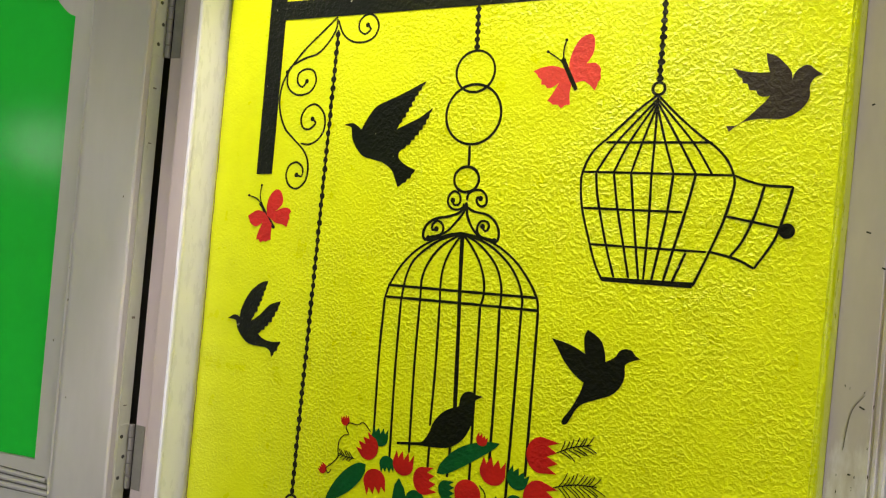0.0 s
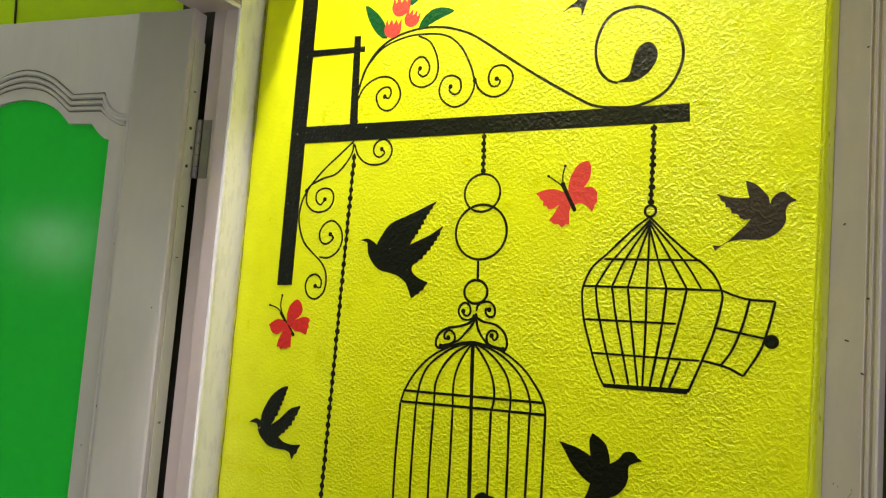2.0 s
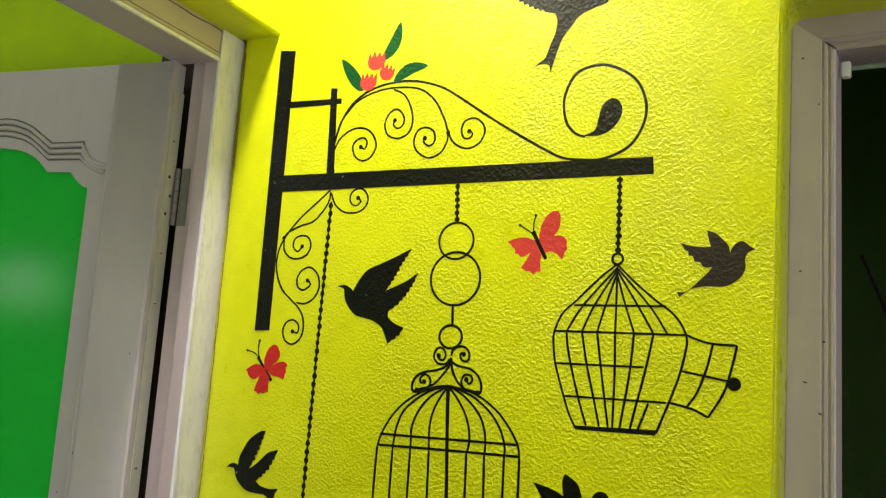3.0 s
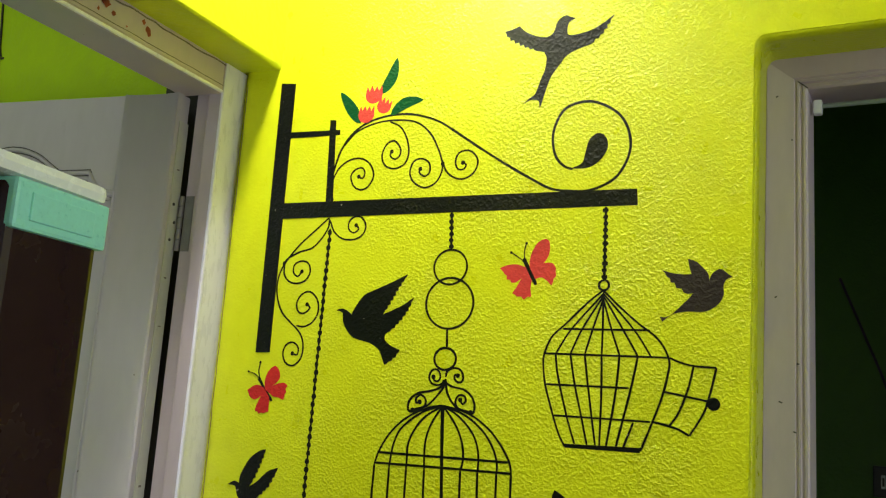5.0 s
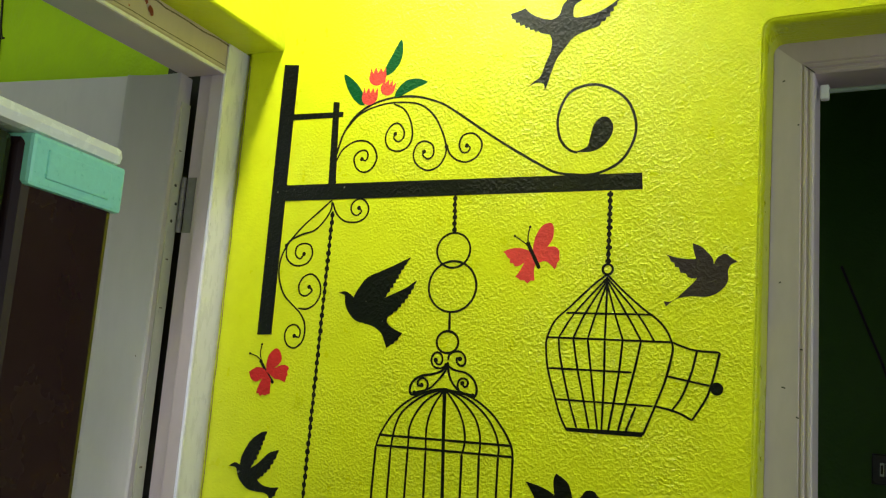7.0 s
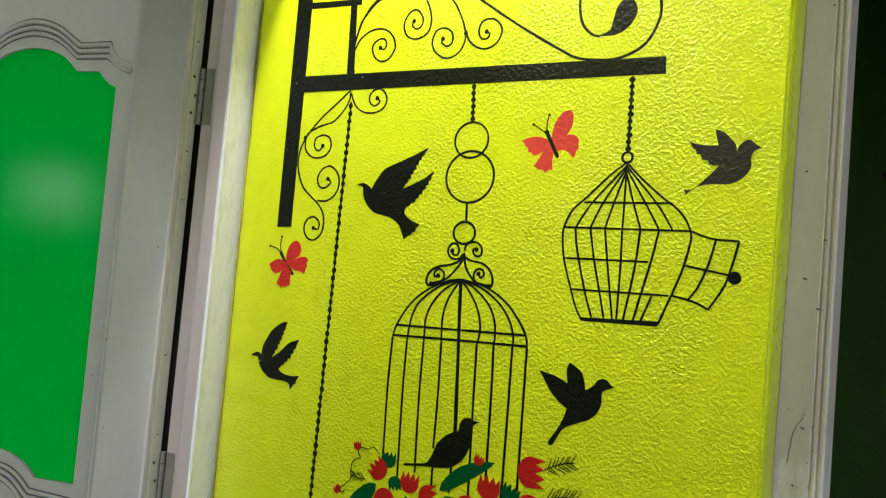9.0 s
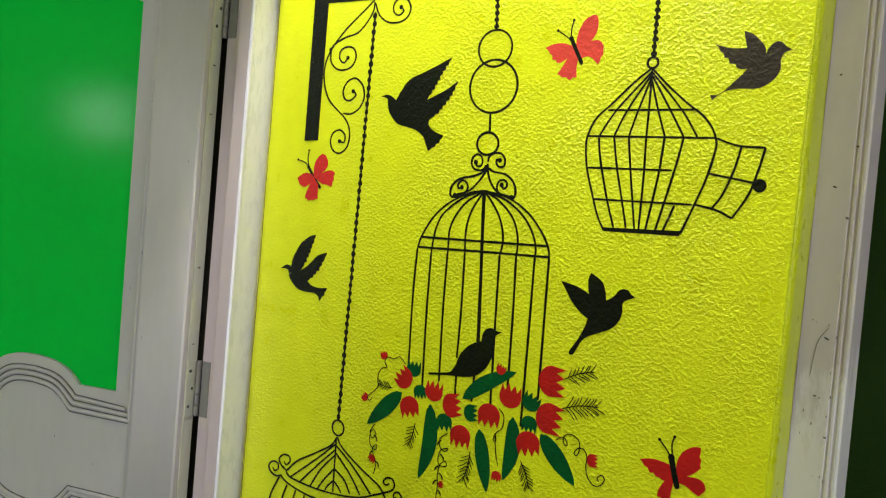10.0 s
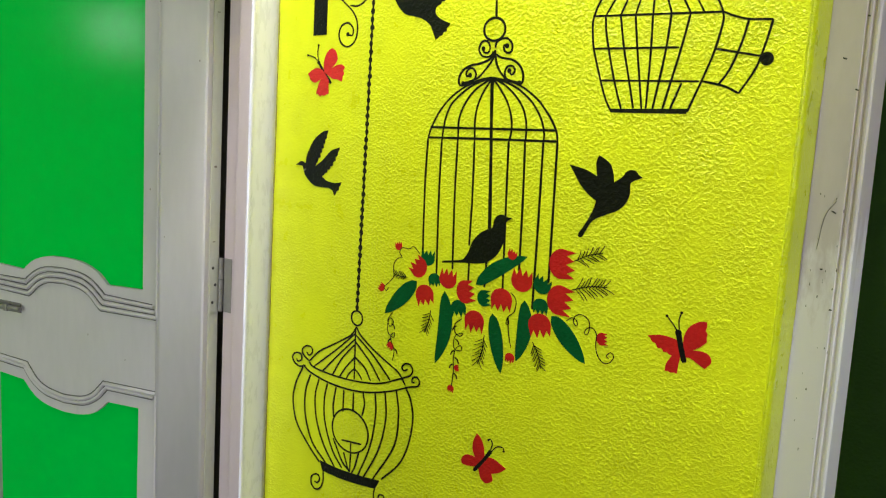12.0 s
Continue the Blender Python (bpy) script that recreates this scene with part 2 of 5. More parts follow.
def wall_with_doorway(x0, x1, top, rim, thick, rx=0.008, ry=0.013, corner=0.012, taper=0.012):
    """A wall in the plane y = 0 with a doorway whose plastered edge is rounded. rim: the doorway's four corners, from its left foot."""
    (ax, az), (bx, bz), (cx, cz), (dx, dz) = rim
    path = [((ax, az), (-1, 0)), ((bx, bz - corner), (-1, 0))]
    for k in range(1, 5):
        a = math.pi - k * math.pi / 10
        path.append(((bx + corner + corner * math.cos(a), bz - corner + corner * math.sin(a)), (math.cos(a), math.sin(a))))
    path.append(((bx + corner, bz), (0, 1)))
    path.append(((cx - corner, cz), (0, 1)))
    for k in range(1, 5):
        a = math.pi / 2 - k * math.pi / 10
        path.append(((cx - corner + corner * math.cos(a), cz - corner + corner * math.sin(a)), (math.cos(a), math.sin(a))))
    path += [((cx, cz - corner), (1, 0)), ((dx, dz), (1, 0))]
    b = bmesh.new()
    rings = []
    rings.append([b.verts.new((p[0] + n[0] * rx, 0, p[1] + n[1] * rx)) for p, n in path])
    for k in range(7):
        a = k / 6 * math.pi / 2
        rings.append([b.verts.new((p[0] + n[0] * (rx - 0.0008) * (1 - math.sin(a)), 0.0016 + ry * (1 - math.cos(a)), p[1] + n[1] * (rx - 0.0008) * (1 - math.sin(a)))) for p, n in path])
    rings.append([b.verts.new((p[0] + n[0] * taper, thick, p[1] + n[1] * taper)) for p, n in path])
    for one, two in zip(rings, rings[1:]):
        for i in range(len(path) - 1):
            b.faces.new((one[i], one[i + 1], two[i + 1], two[i]))
    outer = [(x1, 0), (x1, top), (x0, top), (x0, 0)]
    front = [b.verts.new((x, 0, z)) for x, z in outer]
    back = [b.verts.new((x, thick, z)) for x, z in outer]
    b.faces.new(rings[0] + front)
    b.faces.new(rings[-1] + back)
    for i in range(3):
        b.faces.new((front[i], front[i + 1], back[i + 1], back[i]))
    return b


mural_wall = tagged(link_mesh("wall_north", wall_with_doorway(-0.40, 2.6, TOP, [(0.8195, 0), (0.8185, 2.109), (1.74, 2.106), (1.74, 0)], 0.20), yellow), "bright yellow textured wall with painted mural", "wall", kind="structure")
SWELL_FROM, SWELL_WIDE, SWELL = -0.085, 0.1545, 0.012


def swelling(x):
    """How far the plaster stands out towards the left door frame."""
    return SWELL * max(0.0, (SWELL_FROM - x) / SWELL_WIDE) ** 2.2


bm = bmesh.new()
rows = []
for k in range(15):
    x = SWELL_FROM - SWELL_WIDE * k / 14
    rows.append([bm.verts.new((x, 0.0004 - swelling(x), z)) for z in (0.0, 2.178)])
for one, two in zip(rows, rows[1:]):
    bm.faces.new((one[0], one[1], two[1], two[0]))
rim = [rows[0][0], *[r[1] for r in rows], *[r[0] for r in rows[::-1]]]
near, far = [bm.verts.new(v.co) for v in rim[:-1]], [bm.verts.new((v.co.x, 0.006, v.co.z)) for v in rim[:-1]]
for k in range(len(near)):
    n = (k + 1) % len(near)
    bm.faces.new((near[k], near[n], far[n], far[k]))
link_mesh("plaster_swelling", bm, yellow, mural_wall, smooth=True)
tagged(link_mesh("wall_west", slab([(0.0, 2.178), (0.0, TOP), (-3.5, TOP), (-3.5, 0), (-1.01, 0), (-1.01, 2.178)], 0.0, -0.20, "x", (4, 5), 0.008), yellow_plain, m=LEFT), "yellow painted wall over the open door", "wall", kind="structure")
bm = slab([(-3.4, 0), (0.14, 0), (0.14, 1.15), (-3.4, 1.15)], 2.6, 2.75, "x")
for lo, hi in (((2.6, -3.4, 2.25), (2.75, 0.14, TOP)), ((2.6, -3.4, 1.15), (2.75, -1.5, 2.25)), ((2.6, -0.4, 1.15), (2.75, 0.14, 2.25))):
    add_box(bm, lo, hi)
tagged(link_mesh("wall_east", bm, yellow_plain), "plain yellow painted wall with a window opening", "wall", kind="structure")
tagged(link_mesh("wall_south", slab([(0.2, 0), (1.25, 0), (1.25, 2.1), (2.25, 2.1), (2.25, 0), (2.75, 0), (2.75, TOP), (0.2, TOP)], -3.4, -3.55, "y"), yellow_plain), "yellow wall with an open doorway", "wall", kind="structure")
# side room to the west
tagged(link_mesh("wall_side_north", slab([(-3.2, 0), (-0.402, 0), (-0.402, TOP), (-3.2, TOP)], 0.03, 0.14, "y"), lime), "lime green painted wall behind the open door", "wall", kind="structure")
tagged(link_mesh("wall_side_west", slab([(-2.6, 0), (0.14, 0), (0.14, TOP), (-2.6, TOP)], -3.2, -3.35, "x"), lime), "lime green painted side room wall", "wall", kind="structure")
bm = slab([(-3.2, 0), (0.2, 0), (0.2, 0.12), (-3.2, 0.12)], -2.6, -2.75, "y")
for lo, hi in (((-3.2, -2.75, 1.24), (0.2, -2.6, 1.64)), ((-3.2, -2.75, 1.98), (0.2, -2.6, TOP)), ((-3.2, -2.75, 1.64), (-2.70, -2.6, 1.98)), ((-2.24, -2.75, 1.64), (0.2, -2.6, 1.98)), ((-3.2, -2.75, 0.12), (-0.86, -2.6, 1.24)), ((-0.20, -2.75, 0.12), (0.2, -2.6, 1.24))):
    add_box(bm, lo, hi)
tagged(link_mesh("wall_side_south", bm, lime), "lime green side room wall with a window opening", "wall", kind="structure")
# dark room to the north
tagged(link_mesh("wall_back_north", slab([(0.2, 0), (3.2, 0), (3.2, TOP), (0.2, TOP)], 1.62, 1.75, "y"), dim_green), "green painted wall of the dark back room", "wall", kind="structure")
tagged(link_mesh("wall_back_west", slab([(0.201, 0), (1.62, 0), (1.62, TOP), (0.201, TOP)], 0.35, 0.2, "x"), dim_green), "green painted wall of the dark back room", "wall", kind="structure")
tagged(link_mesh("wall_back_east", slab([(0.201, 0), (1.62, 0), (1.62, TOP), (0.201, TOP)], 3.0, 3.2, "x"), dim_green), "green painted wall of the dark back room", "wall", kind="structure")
tagged(box_part("ceiling", (-3.4, -3.6, TOP), (3.3, 1.8, TOP + 0.12), ceiling_white, bevel=0), "plain white painted ceiling", "ceiling", kind="structure")
tagged(box_part("floor", (-3.4, -3.6, -0.1), (3.3, 1.8, 0.0), floor_grey, bevel=0), "plain grey floor", "floor", kind="structure")
tagged(box_part("ground", (-60, -60, -0.3), (60, 60, -0.12), material("outside_ground", (0.3, 0.27, 0.22), 0.9, scale=0.5, vary=0.2), bevel=0), "bare ground outside the house", "ground", kind="structure")


# ---- door frames ----
def moulded_bar(name, length, width, depth, parent, m, mat, side=1, low_cut=0.0, high_cut=0.0):
    """A frame member standing along z: its face is toward -y, its moulded inner edge toward side * x; the cuts mitre its ends."""
    prof = [(0, depth), (0, 0.002), (0.002, 0), (width - 0.021, 0), (width - 0.0195, 0.0025), (width - 0.0175, 0.0025), (width - 0.016, 0), (width - 0.0125, 0),
            (width - 0.011, 0.0035), (width - 0.009, 0.0035), (width - 0.0065, 0.0005), (width - 0.003, 0.0005), (width, 0.004), (width, depth)]
    b = bmesh.new()
    lo = [b.verts.new((side * x, y, low_cut * x)) for x, y in prof]
    hi = [b.verts.new((side * x, y, length - high_cut * x)) for x, y in prof]
    b.faces.new(lo)
    b.faces.new(hi)
    for i in range(len(prof)):
        j = (i + 1) % len(prof)
        b.faces.new((lo[i], lo[j], hi[j], hi[i]))
    return link_mesh(name, b, mat, parent, m=m)


FACE = 0.110      # how far the right door frame lies behind the wall's face
right_frame = tagged(new("door_frame"), "scuffed grey lilac painted wooden door frame", "door frame")
right_frame.location = (1.29, FACE, 0)
RF = Matrix.Translation((-1.29, -FACE, 0))
moulded_bar("jamb", 2.128, 0.080, 0.085, right_frame, RF @ pose(0.8150, FACE, 0, 0, -0.52, 0), worn_frame_paint, high_cut=0.86)
moulded_bar("jamb", 2.128, 0.080, 0.085, right_frame, RF @ pose(1.752, FACE, 0), frame_paint, -1, high_cut=0.86)
moulded_bar("head", 0.956, 0.069, 0.085, right_frame, RF @ pose(0.7960, FACE, 2.128, 0, 90, 0), frame_paint, low_cut=1.16, high_cut=1.16)
box_part("joint_crack", (-0.010, 0.0, -0.0008), (0.010, 0.002, 0.0008), dark_gap, right_frame, "dark open mitre joint", 0.0002, m=RF @ pose(0.869, FACE - 0.0008, 2.0665, 0, 40, 0))
pits = random.Random(21)
for x, z, w in ((0.8300, 1.712, 0.004), (0.8385, 1.545, 0.006), (0.8640, 1.606, 0.004), (0.8530, 1.973, 0.003), (0.8290, 2.050, 0.004), (0.8600, 1.500, 0.005), (0.8500, 1.318, 0.007), (0.8420, 1.230, 0.004), (0.8620, 1.170, 0.004)):
    box_part("paint_chip", (-w / 2, 0.0, -0.0011), (w / 2, 0.002, 0.0011), dark_gap, right_frame, bevel=0.0005, m=RF @ pose(x, FACE - 0.0006, z, 0, pits.uniform(-40, 40), 0))
# lilac paint brushed unevenly over the edge of the plaster
edge_walk, depths = random.Random(8), []
for k in range(90):
    depths.append(0.006 + (depths[-1] - 0.006) * 0.75 + edge_walk.uniform(-0.0035, 0.0035) if depths else 0.006)
bm = bmesh.new()
rows = []
for k, d in enumerate(depths):
    z = 2.10 * k / 89
    rows.append([bm.verts.new((0.8194 - 0.06 * y + 0.0006, y, z)) for y in (FACE + 0.002, FACE - max(0.001, d))])
for one, two in zip(rows, rows[1:]):
    bm.faces.new((one[0], one[1], two[1], two[0]))
bmesh.ops.solidify(bm, geom=list(bm.faces), thickness=0.0005)
link_mesh("paint_overlap", bm, worn_frame_paint, right_frame, "uneven brushed paint edge", RF)

left_frame = tagged(new("door_frame"), "grey white painted door frame with red stains on its head", "door frame")
left_frame.matrix_basis = LEFT @ pose(-0.1, -0.5, 0)
LF = pose(0.1, 0.5, 0)
JX, JY, HEAD = -0.098, -0.0655, 2.108
bm = add_box(bmesh.new(), (JX - 0.034, JY, 0), (JX, -0.002, HEAD + 0.071), 0.004)
add_box(bm, (JX - 0.070, JY + 0.010, 0), (JX - 0.0341, -0.002, HEAD + 0.071), 0.002)
link_mesh("jamb", bm, frame_paint, left_frame, m=LF)
bm = add_box(bmesh.new(), (JX - 0.10, -1.008, 0), (JX, -0.95, HEAD + 0.071), 0.004)
link_mesh("jamb", bm, frame_paint, left_frame, m=LF)
bm = add_box(bmesh.new(), (JX - 0.10, -0.9499, HEAD), (JX, JY - 0.0001, HEAD + 0.071), 0.003)
link_mesh("head", bm, frame_paint, left_frame, m=LF)
box_part("facing", (JX, JY + 0.002, 0.0), (JX + 0.003, 0.020, HEAD + 0.0695), white_paint, left_frame, "glossy white front strip", 0.0012, m=LF)
box_part("bead", (JX - 0.002, JY - 0.002, 0), (JX + 0.0055, JY + 0.008, HEAD + 0.004), white_paint, left_frame, "rounded white edge bead", 0.0035, m=LF)
box_part("bead_moulding", (JX - 0.004, -0.9495, HEAD + 0.0012), (JX + 0.0035, JY - 0.001, HEAD + 0.0085), white_paint, left_frame, "pale rounded lower bead", bevel=0.0025, m=LF)
box_part("bead_moulding", (JX - 0.004, -0.9495, HEAD + 0.0115), (JX + 0.0015, JY - 0.001, HEAD + 0.0145), frame_paint, left_frame, bevel=0.0007, m=LF)
# the shade of the hinge gap is put into this strip's dark colour
box_part("rebate", (JX - 0.19, -0.020, 0), (JX - 0.0702, -0.004, HEAD + 0.06), dark_gap, left_frame, "rebate behind the door edge, darkened to stand for gap shade", bevel=0.002, m=LF)

# ---- the open door leaf ----
ANGLE = 10.0
door = tagged(new("door"), "open grey panelled door with glossy green panels", "door")
DOOR = pose(-0.39, -0.12, 0.012, 0, 0, 180 + ANGLE)   # x runs along the leaf from the hinge, y out of its face
door.matrix_basis = DOOR
CX = 0.38      # the leaf's middle line, from the hinge side


def both(half):
    """A half line given from the hinge side up to the middle, with its mirror image."""
    return half + [(2 * CX - x, z) for x, z in half[::-1] if abs(x - CX) > 1e-5]


def cornered(*runs):
    """Smooth runs that meet at sharp corners, from the hinge side to the middle line."""
    line = []
    for run in runs:
        line += catmull(run, 0.010)[:-1] if len(run) > 2 else [Vector(run[0])]
    return [(p.x, p.y) for p in line + [Vector(runs[-1][-1])]]


def between(one, two, u):
    """A line that runs between two lines of as many points."""
    return [((1 - u) * a[0] + u * b[0], (1 - u) * a[1] + u * b[1]) for a, b in zip(one, two)]


def fan(outer, inner, shares):
    """Several lines across a moulded band, each with the same corners."""
    made = []
    for u in shares:
        made.append([Vector(p) for p in both(cornered(*[between(a, b, u) for a, b in zip(outer, inner)]))])
    return made


ARCH = both(cornered([(0.129, 1.833), (0.142, 1.836), (0.160, 1.848), (0.180, 1.867)], [(0.180, 1.867), (0.243, 1.868)], [(0.243, 1.868), (0.262, 1.886), (0.290, 1.904), (0.330, 1.917), (CX, 1.923)]))
RAIL_TOP = both(cornered([(0.127, 0.991), (0.238, 0.987)], [(0.238, 0.987), (0.254, 1.001), (0.280, 1.017), (0.325, 1.030), (CX, 1.034)]))
RAIL_LOW = both(cornered([(0.137, 0.713), (0.236, 0.708)], [(0.236, 0.708), (0.262, 0.684), (0.292, 0.667), (0.330, 0.658), (CX, 0.654)]))
ARCH_OUT = ([(0.080, 1.881), (0.105, 1.882), (0.128, 1.892), (0.145, 1.908), (0.154, 1.925)], [(0.154, 1.925), (0.239, 1.924)], [(0.239, 1.924), (0.268, 1.943), (0.303, 1.964), (0.346, 1.978), (CX, 1.982)])
ARCH_IN = ([(0.090, 1.866), (0.105, 1.867), (0.129, 1.878), (0.145, 1.889), (0.158, 1.899)], [(0.158, 1.899), (0.243, 1.899)], [(0.243, 1.899), (0.278, 1.924), (0.312, 1.942), (0.346, 1.951), (CX, 1.955)])
RAIL_IN = ([(0.080, 0.934), (0.256, 0.930)], [(0.256, 0.930), (0.270, 0.940), (0.290, 0.957), (0.325, 0.972), (CX, 0.977)])
RAIL_OUT = ([(0.094, 0.957), (0.247, 0.958)], [(0.247, 0.958), (0.262, 0.970), (0.290, 0.988), (0.325, 0.999), (CX, 1.003)])
LOW_IN = ([(0.083, 0.757), (0.246, 0.751)], [(0.246, 0.751), (0.262, 0.734), (0.283, 0.715), (0.320, 0.699), (CX, 0.692)])
LOW_OUT = ([(0.094, 0.742), (0.236, 0.737)], [(0.236, 0.737), (0.252, 0.720), (0.272, 0.703), (0.314, 0.684), (CX, 0.677)])
upper_hole = [Vector(p) for p in ARCH] + [Vector(p) for p in RAIL_TOP[::-1]]
lower_hole = [Vector(p) for p in RAIL_LOW] + [Vector((2 * CX - 0.142, 0.22)), Vector((0.142, 0.22))]


def loop_face(loops, y0, y1):
    """A plate with holes: the first loop is its rim, the others the holes."""
    b = bmesh.new()
    edges = []
    for lp in loops:
        vs = [b.verts.new((p[0], y1, p[1])) for p in lp]
        edges += [b.edges.new((vs[i], vs[(i + 1) % len(vs)])) for i in range(len(vs))]
    bmesh.ops.triangle_fill(b, edges=edges, use_beauty=True)
    ext = bmesh.ops.extrude_face_region(b, geom=list(b.faces))
    for g in ext["geom"]:
        if isinstance(g, bmesh.types.BMVert):
            g.co.y = y0
    return b


def sweep(loop, width, height, y, closed=True):
    """A half-round moulding along a line in the leaf's face."""
    b = bmesh.new()
    n, k = len(loop), 6
    rows = []
    for i, p in enumerate(loop):
        a, c = loop[i - 1] if closed or i else loop[i], loop[(i + 1) % n] if closed or i < n - 1 else loop[i]
        d = (Vector(c) - Vector(a)).normalized()
        side = Vector((-d.y, d.x))
        rows.append([b.verts.new((p[0] + side.x * width * 0.5 * math.cos(math.pi * j / k), y + height * math.sin(math.pi * j / k), p[1] + side.y * width * 0.5 * math.cos(math.pi * j / k))) for j in range(k + 1)])
    for i in range(n if closed else n - 1):
        for j in range(k):
            b.faces.new((rows[i][j], rows[i][j + 1], rows[(i + 1) % n][j + 1], rows[(i + 1) % n][j]))
    return b


EDGE, FAR, LEAF_TOP = -0.058, 0.80, 2.096
stiles = link_mesh("leaf_frame", loop_face([[(EDGE, 0), (FAR, 0), (FAR, LEAF_TOP), (EDGE, LEAF_TOP)], upper_hole, lower_hole], -0.012, 0.0), door_paint, door)
box_part("leaf_core", (EDGE + 0.001, -0.034, 0.001), (FAR - 0.001, -0.0121, LEAF_TOP - 0.001), door_paint, door, bevel=0.002)
box_part("edge_lipping", (EDGE - 0.003, -0.033, 0.001), (EDGE + 0.0005, -0.003, LEAF_TOP - 0.06), lip_paint, door, "chipped pale hinge edge of the door", 0.001)
link_mesh("green_panel", loop_face([upper_hole], -0.0119, -0.008), panel_green, door, "glossy bright green upper panel")
link_mesh("green_panel", loop_face([lower_hole], -0.0119, -0.008), panel_green, door, "glossy bright green lower panel")


for lines in (fan(ARCH_OUT, ARCH_IN, (0.0, 0.5, 1.0)), fan(RAIL_IN, RAIL_OUT, (0.0, 0.5, 1.0)), fan(LOW_IN, LOW_OUT, (0.0, 0.6))):
    for line, width, high in zip(lines, (0.0100, 0.0090, 0.0080), (0.0060, 0.0052, 0.0044)):
        link_mesh("moulding", sweep(line, width, high, 0.0, False), door_paint, door, smooth=True)


def raised_edge(x, out, z0, z1):
    """The raised stile's rounded edge with a shadow groove beside it."""
    b = bmesh.new()
    prof = [(x - out * 0.006, 0.0), (x - out * 0.004, 0.0080), (x - out * 0.001, 0.0094), (x + out * 0.001, 0.0085), (x + out * 0.0030, 0.0), (x + out * 0.0030, -0.0002), (x - out * 0.006, -0.0002)]
    lo, hi = [b.verts.new((px, y, z0)) for px, y in prof], [b.verts.new((px, y, z1)) for px, y in prof]
    b.faces.new(lo)
    b.faces.new(hi)
    for i in range(len(prof)):
        j = (i + 1) % len(prof)
        b.faces.new((lo[i], lo[j], hi[j], hi[i]))
    return link_mesh("stile_edge", b, door_paint, door)


for z0, z1 in ((0.938, 1.880), (0.10, 0.755)):
    raised_edge(0.080, 1, z0, z1)
    raised_edge(2 * CX - 0.080, -1, z0, z1)



def hollow_stile(x0, x1, high):
    """A stile with a shallow hollow across its width, added to grade its shading."""
    b = bmesh.new()
    n = 12
    rows = []
    for k in range(n + 1):
        u = k / n
        y = 0.0008 + high * (2 * u - 1) ** 2
        rows.append([b.verts.new((x0 + (x1 - x0) * u, y, z)) for z in (0.001, LEAF_TOP - 0.0005)])
    for one, two in zip(rows, rows[1:]):
        b.faces.new((one[0], one[1], two[1], two[0]))
    back = [[b.verts.new((r[i].co.x, -0.0004, r[i].co.z)) for r in rows] for i in (0, 1)]
    for i in (0, 1):
        for k in range(n):
            b.faces.new((rows[k][i], rows[k + 1][i], back[i][k + 1], back[i][k]))
    for k in (0, n):
        b.faces.new((rows[k][0], rows[k][1], back[1][k], back[0][k]))
    bmesh.ops.recalc_face_normals(b, faces=b.faces)
    stile = link_mesh("stile", b, door_paint, door)
    for p in stile.data.polygons:
        p.use_smooth = abs(p.normal.y) > 0.8
    return stile


hollow_stile(EDGE, 0.0790, 0.0075)
hollow_stile(2 * CX - 0.0790, FAR, 0.0075)

grime = material("dark_joint_grime", (0.12, 0.11, 0.112), 0.8, scale=50, vary=0.5)


def joint(points, width):
    """A dirty joint line on the face of the leaf."""
    return link_mesh("joint_line", ribbon(catmull(points, 0.008), width, 0.0004), grime, door)


bolt = box_part("slide_bolt", (0.53, 0.0, 0.876), (0.70, 0.004, 0.900), steel, door, "dull metal slide bolt on the door", 0.001)
b = bmesh.new()
bmesh.ops.create_cone(b, cap_ends=True, segments=14, radius1=0.006, radius2=0.006, depth=0.19, matrix=pose(0.615, 0.012, 0.888, 0, 90, 0))
link_mesh("bolt_rod", b, steel, bolt, smooth=False)
for x in (0.56, 0.64):
    box_part("bolt_guide", (x, 0.004, 0.879), (x + 0.014, 0.02, 0.897), steel, bolt, bevel=0.003)


def hinge(z, high):
    h = box_part("hinge", (EDGE - 0.0045, -0.030, z), (EDGE - 0.0031, -0.004, z + high), lip_paint, door, "worn painted steel butt hinge", 0.0004)
    for i in range(5):
        k = bmesh.new()
        bmesh.ops.create_cone(k, cap_ends=True, segments=12, radius1=0.0056, radius2=0.0056, depth=high / 5 - 0.0015, matrix=pose(EDGE - 0.0115, -0.030, z + high * (i + 0.5) / 5))
        link_mesh("knuckle", k, steel, h)
    for i in range(3):
        k = bmesh.new()
        bmesh.ops.create_cone(k, cap_ends=True, segments=10, radius1=0.0036, radius2=0.003, depth=0.0016, matrix=pose(EDGE - 0.005, -0.012 - 0.008 * (i % 2), z + high * (0.18 + 0.32 * i), 0, 90, 0))
        link_mesh("screw", k, dark_gap, h)
    box_part("frame_plate", (JX - 0.068, JY + 0.0088, z + 0.012), (JX - 0.047, JY + 0.0102, z + high + 0.012), steel, h, "painted over hinge plate on the jamb", 0.0004, m=DOOR.inverted() @ LEFT)


for z in (0.20, 0.968, 1.760):
    hinge(z, 0.118)

